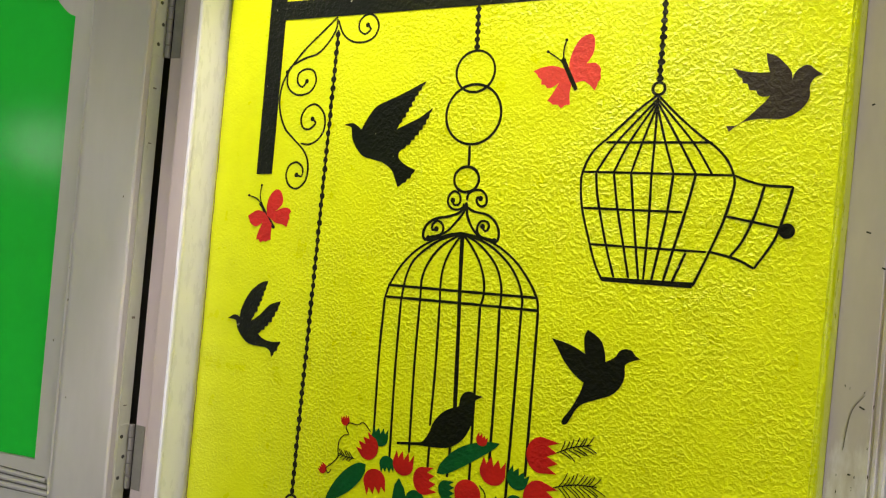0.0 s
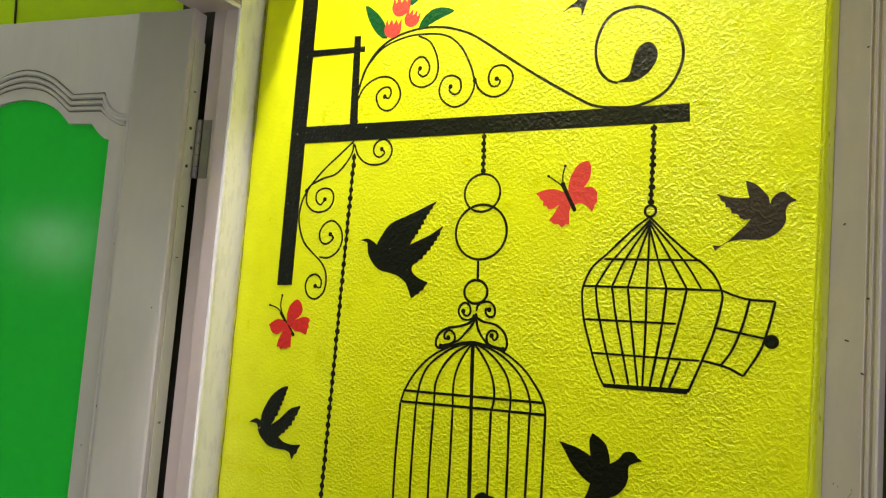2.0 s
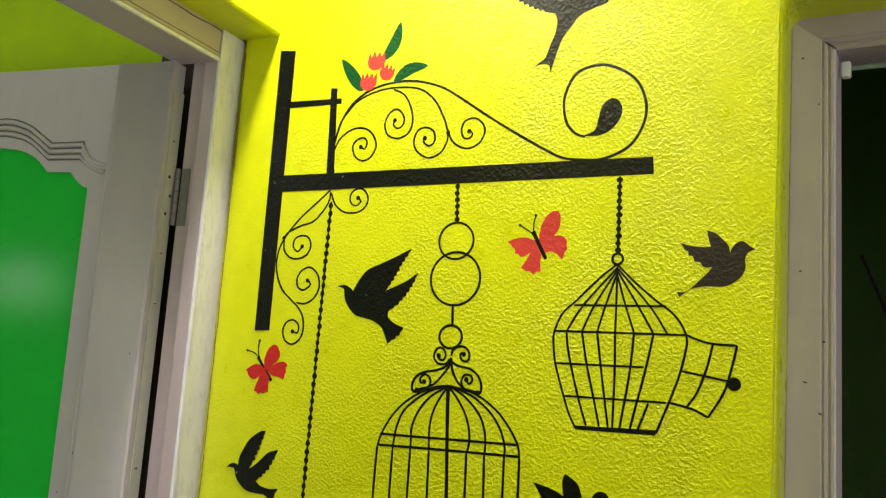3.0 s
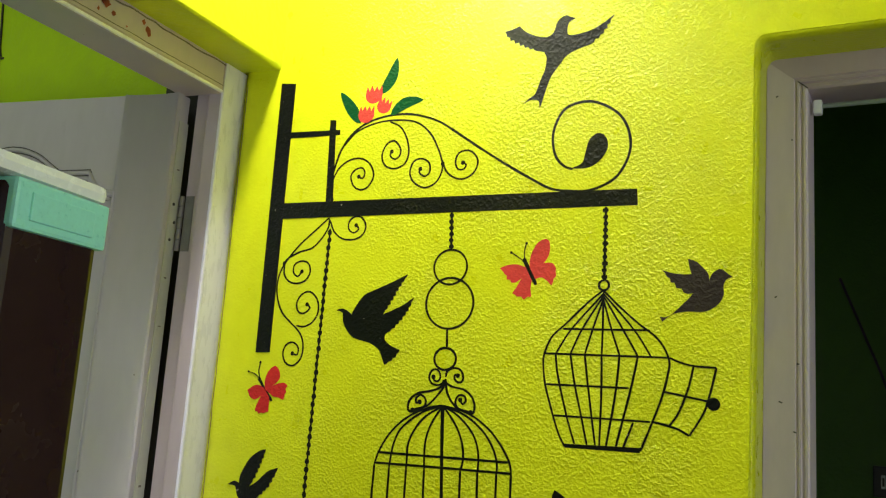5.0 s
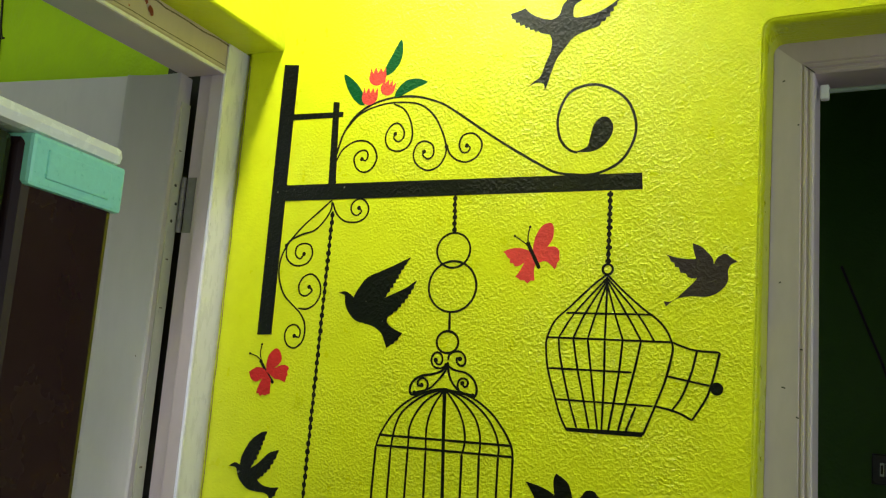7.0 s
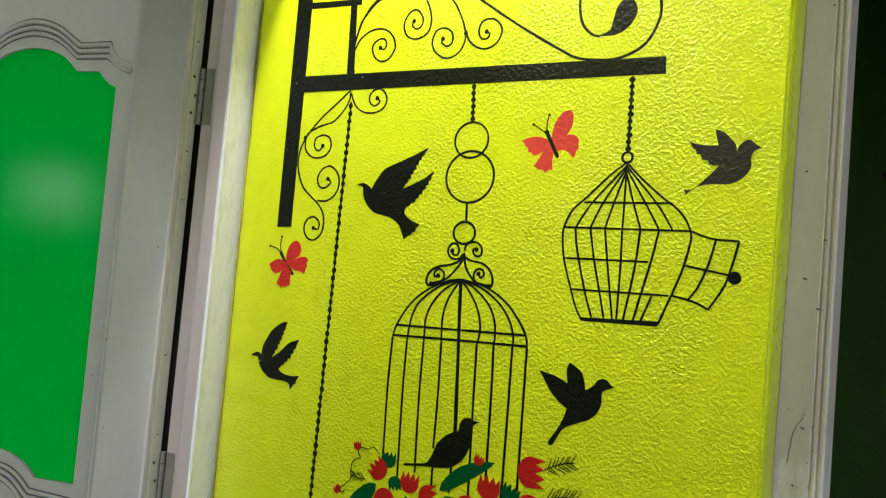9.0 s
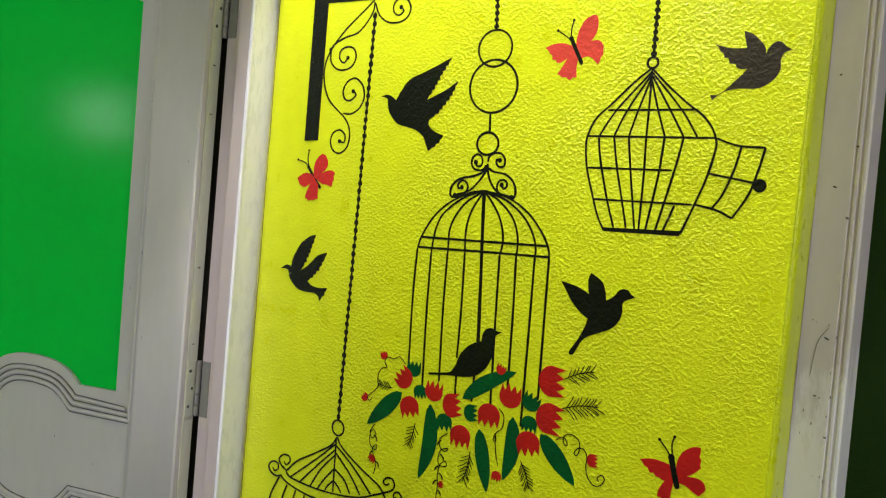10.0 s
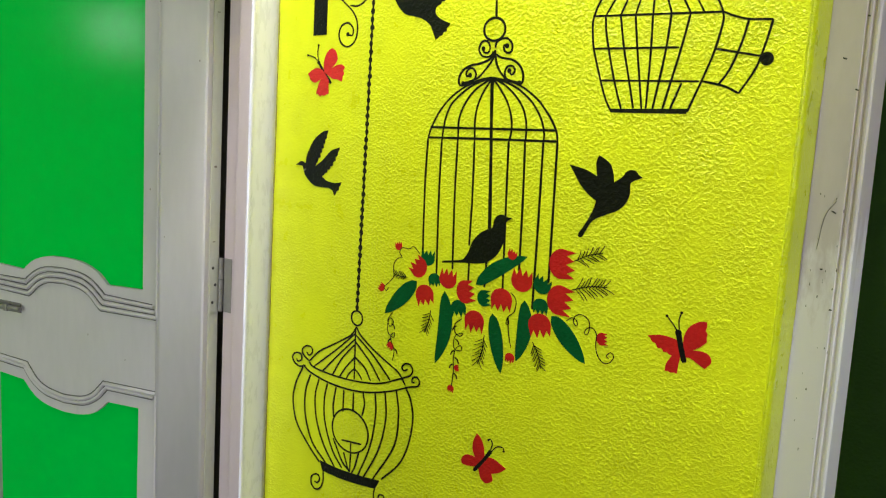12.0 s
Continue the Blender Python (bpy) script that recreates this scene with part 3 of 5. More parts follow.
# red stains on the head of the frame
rng = random.Random(4)
for y, z, r in ((-0.30, HEAD + 0.040, 0.010), (-0.315, HEAD + 0.052, 0.006), (-0.39, HEAD + 0.036, 0.006), (-0.41, HEAD + 0.048, 0.012), (-0.425, HEAD + 0.030, 0.004), (-0.355, HEAD + 0.026, 0.003)):
    b = bmesh.new()
    rim = [(y + r * rng.uniform(0.5, 1.0) * math.cos(a * 0.698), z + r * rng.uniform(0.5, 1.1) * math.sin(a * 0.698)) for a in range(9)]
    b.faces.new([b.verts.new((JX + 0.0008, p.x, p.y)) for p in catmull(rim + rim[:1], 0.0015)[:-1]])
    bmesh.ops.solidify(b, geom=list(b.faces), thickness=0.0006)
    link_mesh("paint_stain", b, stain_red, left_frame, "red paint stain", m=LF)

# ---- the tall dark cabinet near the path ----
fridge = tagged(new("tall_cabinet"), "tall dark brown glossy cabinet with an aqua corner guard", "cabinet")
fridge.matrix_basis = pose(0.814, -1.178, 0, 0, 0, 14.8)
box_part("corner_post", (-0.55, -0.0405, 0.0), (0.0, 0.0, 1.5798), maroon, fridge, "dark brown corner post", 0.003)
# the olive tint holds the green room's reflection in this dark side
box_part("body", (-0.55, -0.56, 0.0), (-0.004, -0.0407, 1.5795), olive_gloss, fridge, "dark glossy side tinted olive for its green reflection", 0.003)
# white strip paints the highlight along the rounded top edge
box_part("top_trim", (-0.54, -0.555, 1.58), (0.0012, 0.0008, 1.5862), highlight_white, fridge, "thin white strip for the highlight on the top edge", 0.003)
guard = bmesh.new()
add_box(guard, (-0.028, -0.0400, 1.5652), (0.0016, 0.0016, 1.5799), 0.0012)
add_box(guard, (0.0012, -0.034, 1.5682), (0.0023, -0.006, 1.5765), 0.0004)
link_mesh("corner_guard", guard, aqua, fridge, "pale aqua corner guard")

# ---- small things seen through the doorways ----
switch = tagged(new("switch_plate"), "black switch plate with white switches on green wall", "switch")
switch.location = (0.99, 1.62, 1.345)
box_part("plate", (-0.10, -0.010, -0.045), (0.10, 0.0, 0.045), plate_black, switch, bevel=0.003)
for i in range(10):
    x = -0.078 + i * 0.0158
    box_part("rocker", (x, -0.014, -0.020), (x + 0.012, -0.0101, 0.020), white_trim, switch, bevel=0.002)
    box_part("rocker_inset", (x + 0.003, -0.0155, -0.013), (x + 0.009, -0.0141, 0.013), plate_black, switch, bevel=0.0005)

# the rod hangs between the jambs, just under the head
rod = tagged(new("curtain_rod"), "thin grey curtain rod with a white end bracket", "curtain rod")
rod.location = (0.8810, 0.150, 2.040)
b = bmesh.new()
bmesh.ops.create_cone(b, cap_ends=True, segments=14, radius1=0.004, radius2=0.004, depth=0.80, matrix=pose(0.405, 0, 0, 0, 90, 0))
link_mesh("pole", b, material("rod_grey", (0.22, 0.27, 0.24), 0.4, scale=30), rod)
box_part("bracket", (0.0004, -0.008, -0.015), (0.014, 0.008, 0.010), white_trim, rod, "white plastic end bracket", 0.003)
box_part("bracket", (0.79, -0.010, -0.016), (0.8022, 0.010, 0.012), white_trim, rod, "white plastic end bracket", 0.003)

hook = tagged(new("wall_hook"), "small dark metal hook on the green wall", "hook")
hook.location = (-1.19, 0.03, 2.352)
box_part("plate", (-0.024, -0.003, -0.003), (-0.012, 0.0, 0.003), dark_gap, hook, bevel=0.001)
c = bpy.data.curves.new("prong", "CURVE")
c.dimensions, c.bevel_depth = "3D", 0.0016
s = c.splines.new("BEZIER")
s.bezier_points.add(2)
for bp, co in zip(s.bezier_points, ((-0.02, -0.002, 0), (0.02, -0.03, -0.004), (0.036, -0.045, 0.012))):
    bp.co, bp.handle_left_type, bp.handle_right_type = co, "AUTO", "AUTO"
prong = new("prong", c)
c.materials.append(dark_gap)
prong.parent = hook



def cable(label, points, width):
    """A thin cable clipped along a wall."""
    curve = bpy.data.curves.new("cable", "CURVE")
    curve.dimensions, curve.bevel_depth, curve.bevel_resolution = "3D", width / 2, 2
    run = curve.splines.new("BEZIER")
    run.bezier_points.add(len(points) - 1)
    for bp, co in zip(run.bezier_points, points):
        bp.co, bp.handle_left_type, bp.handle_right_type = co, "AUTO", "AUTO"
    curve.materials.append(dark_gap)
    return tagged(new("cable", curve), label, "cable")


cable("thin black cable slung down the green back wall", ((0.80, 1.617, 1.96), (0.874, 1.617, 1.77), (0.933, 1.617, 1.61), (0.985, 1.617, 1.39)), 0.008)
cable("thin dark cable running down the lime wall", ((-1.298, 0.027, 2.89), (-1.240, 0.027, 2.50), (-1.211, 0.027, 2.28), (-1.188, 0.027, 2.06)), 0.006)

tube = tagged(new("tube_lamp"), "white fluorescent tube lamp on the ceiling", "lamp")
tube.matrix_basis = pose(0.06, -0.56, TOP, 0, 0, 90)
box_part("batten", (-0.47, -0.03, -0.045), (0.47, 0.03, 0.0), white_trim, tube)
b = bmesh.new()
bmesh.ops.create_cone(b, cap_ends=True, segments=16, radius1=0.013, radius2=0.013, depth=0.92, matrix=pose(0, 0, -0.062, 0, 90, 0))
link_mesh("tube", b, tube_white, tube, "glowing white tube")
for x in (-0.47, 0.45):
    box_part("holder", (x, -0.012, -0.078), (x + 0.02, 0.012, -0.045), white_trim, tube, bevel=0.002)

copy_thing(tube, pose(-1.7, -1.25, TOP))

# ---- the mural ----
layer = [0]
brush = random.Random(11)
murals = []


def depth():
    layer[0] += 1
    return -0.0004 - 0.0000012 * layer[0]


def painted(name, label, category, group=""):
    ob = tagged(new(name), label, category, group)
    murals.append(ob)
    return ob


def ribbon(pts, width, y, closed=False):
    b = bmesh.new()
    n = len(pts)
    left, right, drift = [], [], 0.0
    for i, p in enumerate(pts):
        a = pts[i - 1] if closed or i else p
        c = pts[(i + 1) % n] if closed or i < n - 1 else p
        d = (c - a).normalized()
        drift = 0.75 * drift + brush.uniform(-0.06, 0.06)
        w = width * 0.5 * (1 + drift)
        if not closed and i in (0, n - 1):
            w *= 0.7
        left.append((p.x - d.y * w, p.y + d.x * w))
        right.append((p.x + d.y * w, p.y - d.x * w))
    rows = [[b.verts.new((q[0], yy, q[1])) for q, yy in ((l, 0.0), (l, y), (r, y), (r, 0.0))] for l, r in zip(left, right)]
    for i in range(n if closed else n - 1):
        for k in range(3):
            b.faces.new((rows[i][k], rows[i][k + 1], rows[(i + 1) % n][k + 1], rows[(i + 1) % n][k]))
    return b


def stroke(parent, name, pts, width, mat=None):
    if name in ("scroll", "finial_scroll"):
        disc(parent, "scroll_end", pts[-1], 0.0042)
    elif name == "antenna":
        disc(parent, "antenna_tip", pts[-1], 0.0024)
    elif name == "body":
        disc(parent, "head", pts[0], width * 0.62)
    return link_mesh(name, ribbon(catmull(pts), width, depth()), mat or black, parent)


def ring(parent, name, c, rx, ry, width):
    n = max(24, int(rx * 1500))
    pts = [Vector((c[0] + rx * math.cos(2 * math.pi * i / n), c[1] + ry * math.sin(2 * math.pi * i / n))) for i in range(n)]
    return link_mesh(name, ribbon(pts, width, depth(), True), black, parent)


def filled(parent, name, mat, pts, label=""):
    y = depth()
    b = bmesh.new()
    vs = [b.verts.new((p[0], y, p[1])) for p in pts]
    edges = [b.edges.new((vs[i], vs[(i + 1) % len(vs)])) for i in range(len(vs))]
    bmesh.ops.triangle_fill(b, edges=edges, use_beauty=True)
    rim = bmesh.ops.extrude_edge_only(b, edges=edges)
    for g in rim["geom"]:
        if isinstance(g, bmesh.types.BMVert):
            g.co.y = 0.0
    return link_mesh(name, b, mat, parent, label)


def shape(parent, name, mat, pts, sharp, jagged, label=""):
    """A filled outline: smooth between its sharp corners; the stretches that start at a jagged point get feathery teeth."""
    n = len(pts)
    start = sharp[0] if sharp else 0
    order = [(start + i) % n for i in range(n + 1)]
    out, run = [], [pts[order[0]]]
    flags = [order[0] in jagged]

    def flush():
        line = catmull(run, 0.0035) if len(run) > 2 else [Vector(run[0]), Vector(run[1])]
        if any(flags[:-1]) and len(run) >= 2:
            base = catmull(run, 0.0050)
            last = len(base) - 1
            corners = [Vector(p) for p in run]
            out.append(base[0])
            for i in range(1, last):
                d = (base[i + 1] - base[i - 1]).normalized()
                nearest = min(range(len(corners) - 1), key=lambda k: (base[i] - corners[k]).length + (base[i] - corners[k + 1]).length - (corners[k + 1] - corners[k]).length)
                fade = min(1.0, i / 4, (last - i) / 4) if flags[nearest] else 0.0
                out.append(base[i] + Vector((d.y, -d.x)) * (-0.0034 if i % 2 else 0.0010) * fade * brush.uniform(0.7, 1.2))
        else:
            out.extend(line[:-1])
    for i in order[1:]:
        run.append(pts[i])
        flags.append(i in jagged)
        if i in sharp or i == order[-1]:
            flush()
            run, flags = [pts[i]], [i in jagged]
    clean = [out[0]]
    for p in out[1:]:
        if (p - clean[-1]).length > 0.0004:
            clean.append(p)
    return filled(parent, name, mat, clean, label)


def disc(parent, name, c, r):
    return filled(parent, name, black, [Vector((c[0] + r * math.cos(i * 0.314159), c[1] + r * math.sin(i * 0.314159))) for i in range(20)])


def leaf(parent, base, tip, width, bend=0.0):
    a, t = Vector(base), Vector(tip)
    d = t - a
    s = Vector((-d.y, d.x)).normalized()
    bend *= d.length
    one, two = [], []
    for i in range(13):
        u = i / 12
        w = width * 0.5 * math.sin(math.pi * u ** 0.8) ** 0.68
        mid = a + d * u + s * bend * math.sin(math.pi * u)
        one.append(mid + s * w)
        two.append(mid - s * w)
    return filled(parent, "leaf", leaf_green, one + two[1:-1][::-1])


def tulip(parent, c, angle, r, mat):
    a = radians(angle)
    up, side = Vector((math.sin(a), math.cos(a))), Vector((math.cos(a), -math.sin(a)))
    pts = []
    for i in range(15):
        f = math.pi * (1 + i / 14)
        pts.append(Vector(c) + side * (r * 0.98 * math.cos(f)) + up * (r * 0.88 * math.sin(f)))
    teeth = 4
    for i in range(teeth * 2 - 1):
        u = 0.98 - 1.96 * (i + 0.5) / (teeth * 2 - 1)
        high = (0.95 if i % 2 == 0 else 0.38) * brush.uniform(0.88, 1.12)
        pts.append(Vector(c) + side * (r * u) + up * (r * high))
    return filled(parent, "blossom", mat, pts)


def chain(parent, a, b, n):
    a, b = Vector(a), Vector(b)
    stroke(parent, "chain_line", [tuple(a), tuple(b)], 0.0042)
    d = (b - a).normalized()
    s = Vector((-d.y, d.x))
    gap = (b - a).length / n
    for i in range(n):
        c = a + (b - a) * ((i + 0.5) / n) + s * brush.uniform(-0.0006, 0.0006)
        w, h = 0.0050 * brush.uniform(0.85, 1.15), gap * 0.38
        filled(parent, "chain_bead", black, [c + s * (w * math.cos(k * 0.5236)) + d * (h * math.sin(k * 0.5236)) for k in range(12)])


def sprig(parent, base, tip, n):
    a, t = Vector(base), Vector(tip)
    d = t - a
    s = Vector((-d.y, d.x))
    stroke(parent, "sprig_stem", [base, tuple(a + d * 0.5 + s * 0.05), tip], 0.0017)
    for i in range(n):
        u = 0.12 + 0.85 * i / n
        for k in (1, -1):
            p = a + d * u
            q = p + d * 0.24 * brush.uniform(0.8, 1.2) + s * k * 0.30 * brush.uniform(0.75, 1.15) * (1 - 0.4 * u)
            stroke(parent, "twig", [tuple(p), tuple((p + q) / 2 + d * 0.02), tuple(q)], 0.0013)


# dirty joints between the stiles, the rails and the mouldings of the leaf
for z0, z1 in ((0.772, 0.930),):
    for x in (0.0835, 2 * CX - 0.0835):
        joint([(x, z0), (x + 0.0006, (z0 + z1) / 2), (x, z1)], 0.0018)
for outer, inner, shares in ((ARCH_OUT, ARCH_IN, (-0.24, 0.25, 0.75, 1.22)), (RAIL_IN, RAIL_OUT, (-0.24, 0.25, 0.75, 1.22)), (LOW_IN, LOW_OUT, (-0.40, 0.3, 1.0))):
    for line in fan(outer, inner, shares):
        link_mesh("joint_line", ribbon(line, 0.0024, 0.0014), grime, door)
for z0, z1 in ((0.945, 1.868), (0.10, 0.748)):
    for x in (0.0848, 2 * CX - 0.0848):
        joint([(x, z0), (x + 0.0004, (z0 + z1) / 2), (x, z1)], 0.0032)

# old filler along the frames, and nail marks
seam = random.Random(21)
filler = material("dirty_filler", (0.15, 0.12, 0.10), 0.8, scale=60, vary=0.4)
left_inverse = left_frame.matrix_basis.inverted()
line = [(SWELL_FROM - SWELL_WIDE + seam.uniform(-0.0012, 0.0006), 0.02 + 0.03 * i) for i in range(72)]
link_mesh("filler_seam", ribbon(catmull(line, 0.006), 0.0014, -0.0006), filler, left_frame, m=left_inverse @ pose(0, -SWELL - 0.0003, 0))
line = [(-0.945 + 0.022 * i, HEAD + 0.0635 + seam.uniform(-0.0022, 0.0018)) for i in range(42)]
link_mesh("filler_seam", ribbon(catmull(line, 0.006), 0.0028, -0.0008), filler, left_frame, m=LF @ pose(JX, 0, 0, 0, 0, 90))
line = [(-0.945 + 0.022 * i, HEAD + 0.019 + seam.uniform(-0.0006, 0.0006)) for i in range(41)]
link_mesh("crack", ribbon(catmull(line, 0.006), 0.0013, -0.0008), filler, left_frame, m=LF @ pose(JX, 0, 0, 0, 0, 90))
nicks = random.Random(8)
for i in range(26):
    x, z, w, h = nicks.uniform(0.824, 0.868), nicks.uniform(0.86, 1.36), nicks.uniform(0.0004, 0.0009), nicks.uniform(0.0006, 0.0028)
    b = bmesh.new()
    b.faces.new([b.verts.new((x + w * math.cos(k * 0.785) * nicks.uniform(0.6, 1.1), 0.0, z + h * math.sin(k * 0.785))) for k in range(8)])
    bmesh.ops.solidify(b, geom=list(b.faces), thickness=0.0004)
    link_mesh("nick", b, grime, right_frame, m=RF @ pose(0, FACE - 0.0006, 0))
link_mesh("crack", ribbon(catmull([(0.866, 1.335), (0.852, 1.31), (0.846, 1.26)], 0.004), 0.0006, -0.0006), grime, right_frame, m=RF @ pose(-0.014, FACE - 0.0002, 0))
for z, h in ((1.70, 0.003), (1.76, 0.004), (1.93, 0.003), (1.60, 0.002), (1.28, 0.004), (1.12, 0.002)):
    box_part("chip", (EDGE - 0.0036, -0.020, z), (EDGE - 0.0028, -0.012, z + h), filler, door, bevel=0.0003)
for x, z, h in ((0.074, 1.30, 0.004), (0.078, 1.36, 0.0025), (0.077, 1.62, 0.003), (0.108, 1.22, 0.003), (0.060, 1.12, 0.002), (0.30, 0.86, 0.003), (0.18, 0.82, 0.002), (-0.030, 1.5, 0.0025)):
    b = bmesh.new()
    b.faces.new([b.verts.new((x + 0.0014 * math.cos(k * 0.785), 0.0, z + h * math.sin(k * 0.785) * seam.uniform(0.6, 1.1))) for k in range(8)])
    bmesh.ops.solidify(b, geom=list(b.faces), thickness=0.0005)
    link_mesh("chip", b, filler, door, m=pose(0, 0.0014 + 0.0075 * (2 * (x - EDGE) / (0.079 - EDGE) - 1) ** 2 if x < 0.079 else 0.0005, 0))

bracket = painted("painted_bracket", "black painted scrolled wall bracket on yellow wall", "mural")
shape(bracket, "post", black, [(-0.155, 2.146), (-0.116, 2.142), (-0.114, 1.576), (-0.151, 1.574)], [0, 1, 2, 3], [])
shape(bracket, "arm", black, [(-0.124, 1.883), (0.629, 1.876), (0.631, 1.848), (-0.120, 1.850)], [0, 1, 2, 3], [])
shape(bracket, "peg", black, [(-0.016, 2.053), (-0.001, 2.051), (0.009, 1.882), (-0.009, 1.882)], [0, 1, 2, 3], [])
shape(bracket, "peg_bar", black, [(-0.121, 2.035), (0.011, 2.030), (0.012, 2.019), (-0.119, 2.022)], [0, 1, 2, 3], [])
stroke(bracket, "arch", [(0.009, 1.883), (0.002, 1.907), (0.003, 1.936), (0.012, 1.971), (0.021, 1.991), (0.042, 2.018), (0.078, 2.039), (0.130, 2.049), (0.182, 2.046), (0.234, 2.030), (0.272, 2.008), (0.335, 1.966), (0.394, 1.929), (0.451, 1.896), (0.478, 1.883), (0.510, 1.878), (0.550, 1.878), (0.589, 1.895), (0.610, 1.926), (0.615, 1.959), (0.603, 1.995), (0.579, 2.019), (0.543, 2.035), (0.507, 2.032), (0.487, 2.016), (0.475, 1.981), (0.481, 1.944), (0.498, 1.923), (0.515, 1.916)], 0.0045)
shape(bracket, "teardrop", black, [(0.509, 1.917), (0.531, 1.926), (0.536, 1.943), (0.542, 1.965), (0.554, 1.976), (0.566, 1.975), (0.575, 1.962), (0.574, 1.945), (0.561, 1.927), (0.541, 1.917)], [0], [])
stroke(bracket, "scroll", [(0.021, 1.991), (0.052, 2.021), (0.098, 2.036), (0.144, 2.038), (0.190, 2.030), (0.223, 2.006), (0.245, 1.971), (0.256, 1.943)], 0.0036)
stroke(bracket, "scroll", [(0.004, 1.926), (0.018, 1.950), (0.044, 1.965), (0.072, 1.965), (0.093, 1.951), (0.102, 1.928), (0.091, 1.908), (0.074, 1.902), (0.056, 1.911), (0.048, 1.931), (0.058, 1.944), (0.074, 1.946), (0.081, 1.936), (0.076, 1.925), (0.067, 1.929)], 0.0036)
stroke(bracket, "scroll", [(0.131, 2.036), (0.156, 2.023), (0.172, 1.999), (0.179, 1.971), (0.172, 1.949), (0.150, 1.940), (0.127, 1.948), (0.118, 1.969), (0.127, 1.990), (0.144, 1.996), (0.159, 1.981), (0.159, 1.966), (0.148, 1.959), (0.137, 1.967), (0.140, 1.975)], 0.0036)
stroke(bracket, "scroll", [(0.255, 1.949), (0.255, 1.927), (0.242, 1.906), (0.218, 1.899), (0.194, 1.912), (0.185, 1.931), (0.192, 1.951), (0.209, 1.956), (0.226, 1.947), (0.229, 1.929), (0.218, 1.921), (0.206, 1.929), (0.208, 1.936)], 0.0036)
stroke(bracket, "scroll", [(0.255, 1.949), (0.264, 1.929), (0.280, 1.916), (0.301, 1.911), (0.321, 1.920), (0.330, 1.939), (0.324, 1.955), (0.308, 1.965), (0.289, 1.961), (0.283, 1.944), (0.290, 1.930), (0.302, 1.930), (0.306, 1.938), (0.299, 1.942)], 0.0036)
stroke(bracket, "scroll", [(0.005, 1.849), (-0.024, 1.826), (-0.063, 1.795), (-0.095, 1.760), (-0.110, 1.729), (-0.110, 1.694), (-0.094, 1.659), (-0.068, 1.637), (-0.049, 1.623), (-0.035, 1.605), (-0.031, 1.582), (-0.037, 1.563), (-0.054, 1.552), (-0.072, 1.558), (-0.080, 1.575), (-0.074, 1.592), (-0.057, 1.598), (-0.043, 1.588), (-0.044, 1.574), (-0.056, 1.576)], 0.0036)
stroke(bracket, "scroll", [(0.005, 1.845), (0.004, 1.829), (-0.008, 1.809), (-0.031, 1.788), (-0.061, 1.780), (-0.089, 1.768), (-0.099, 1.757)], 0.0036)
stroke(bracket, "scroll", [(-0.098, 1.760), (-0.096, 1.734), (-0.080, 1.719), (-0.060, 1.716), (-0.040, 1.723), (-0.031, 1.740), (-0.038, 1.757), (-0.056, 1.761), (-0.072, 1.754), (-0.073, 1.738), (-0.061, 1.730), (-0.052, 1.740)], 0.0036)
stroke(bracket, "scroll", [(-0.053, 1.631), (-0.032, 1.630), (-0.012, 1.641), (-0.002, 1.661), (-0.007, 1.684), (-0.026, 1.699), (-0.046, 1.694), (-0.057, 1.677), (-0.052, 1.660), (-0.037, 1.656), (-0.023, 1.667), (-0.031, 1.674)], 0.0036)
stroke(bracket, "scroll", [(0.007, 1.843), (0.019, 1.820), (0.041, 1.805), (0.069, 1.803), (0.088, 1.812), (0.094, 1.829), (0.084, 1.845), (0.068, 1.849), (0.054, 1.839), (0.054, 1.824), (0.067, 1.816), (0.078, 1.824), (0.071, 1.831)], 0.0036)
sprig_top = painted("painted_flowers", "red tulips with dark green leaves painted on the bracket", "mural")
leaf(sprig_top, (0.061, 2.039), (0.004, 2.110), 0.0248, 0)
leaf(sprig_top, (0.102, 2.095), (0.136, 2.168), 0.0259, -0.1)
leaf(sprig_top, (0.130, 2.051), (0.204, 2.074), 0.0238, 0.12)
tulip(sprig_top, (0.087, 2.096), 0, 0.0207, red)
tulip(sprig_top, (0.072, 2.056), 5, 0.0195, red)
tulip(sprig_top, (0.113, 2.070), 20, 0.0171, red)
chain_a = painted("painted_chain", "short black painted chain under the bracket arm", "mural", "painted chains")
chain(chain_a, (0.283, 1.849), (0.287, 1.779), 6)
chain_b = painted("painted_chain", "black painted chain holding the open birdcage", "mural", "painted chains")
chain(chain_b, (0.577, 1.847), (0.579, 1.723), 11)
chain_c = painted("painted_chain", "long black painted chain reaching down to the round birdcage", "mural", "painted chains")
chain(chain_c, (0.009, 1.826), (0.002, 1.028), 52)
cage_c = painted("painted_birdcage", "tall black painted domed birdcage with flowers at its foot", "mural", "painted birdcages")
ring(cage_c, "ring", (0.288, 1.747), 0.0340, 0.0320, 0.0038)
ring(cage_c, "ring", (0.291, 1.681), 0.0485, 0.0460, 0.0042)
ring(cage_c, "ring", (0.290, 1.581), 0.0220, 0.0195, 0.0045)
stroke(cage_c, "stem", [(0.290, 1.635), (0.292, 1.601)], 0.0045)
stroke(cage_c, "finial_scroll", [(0.291, 1.539), (0.280, 1.534), (0.267, 1.536), (0.260, 1.546), (0.263, 1.557), (0.271, 1.562), (0.280, 1.558), (0.283, 1.548), (0.279, 1.541), (0.271, 1.542), (0.269, 1.548)], 0.0042)
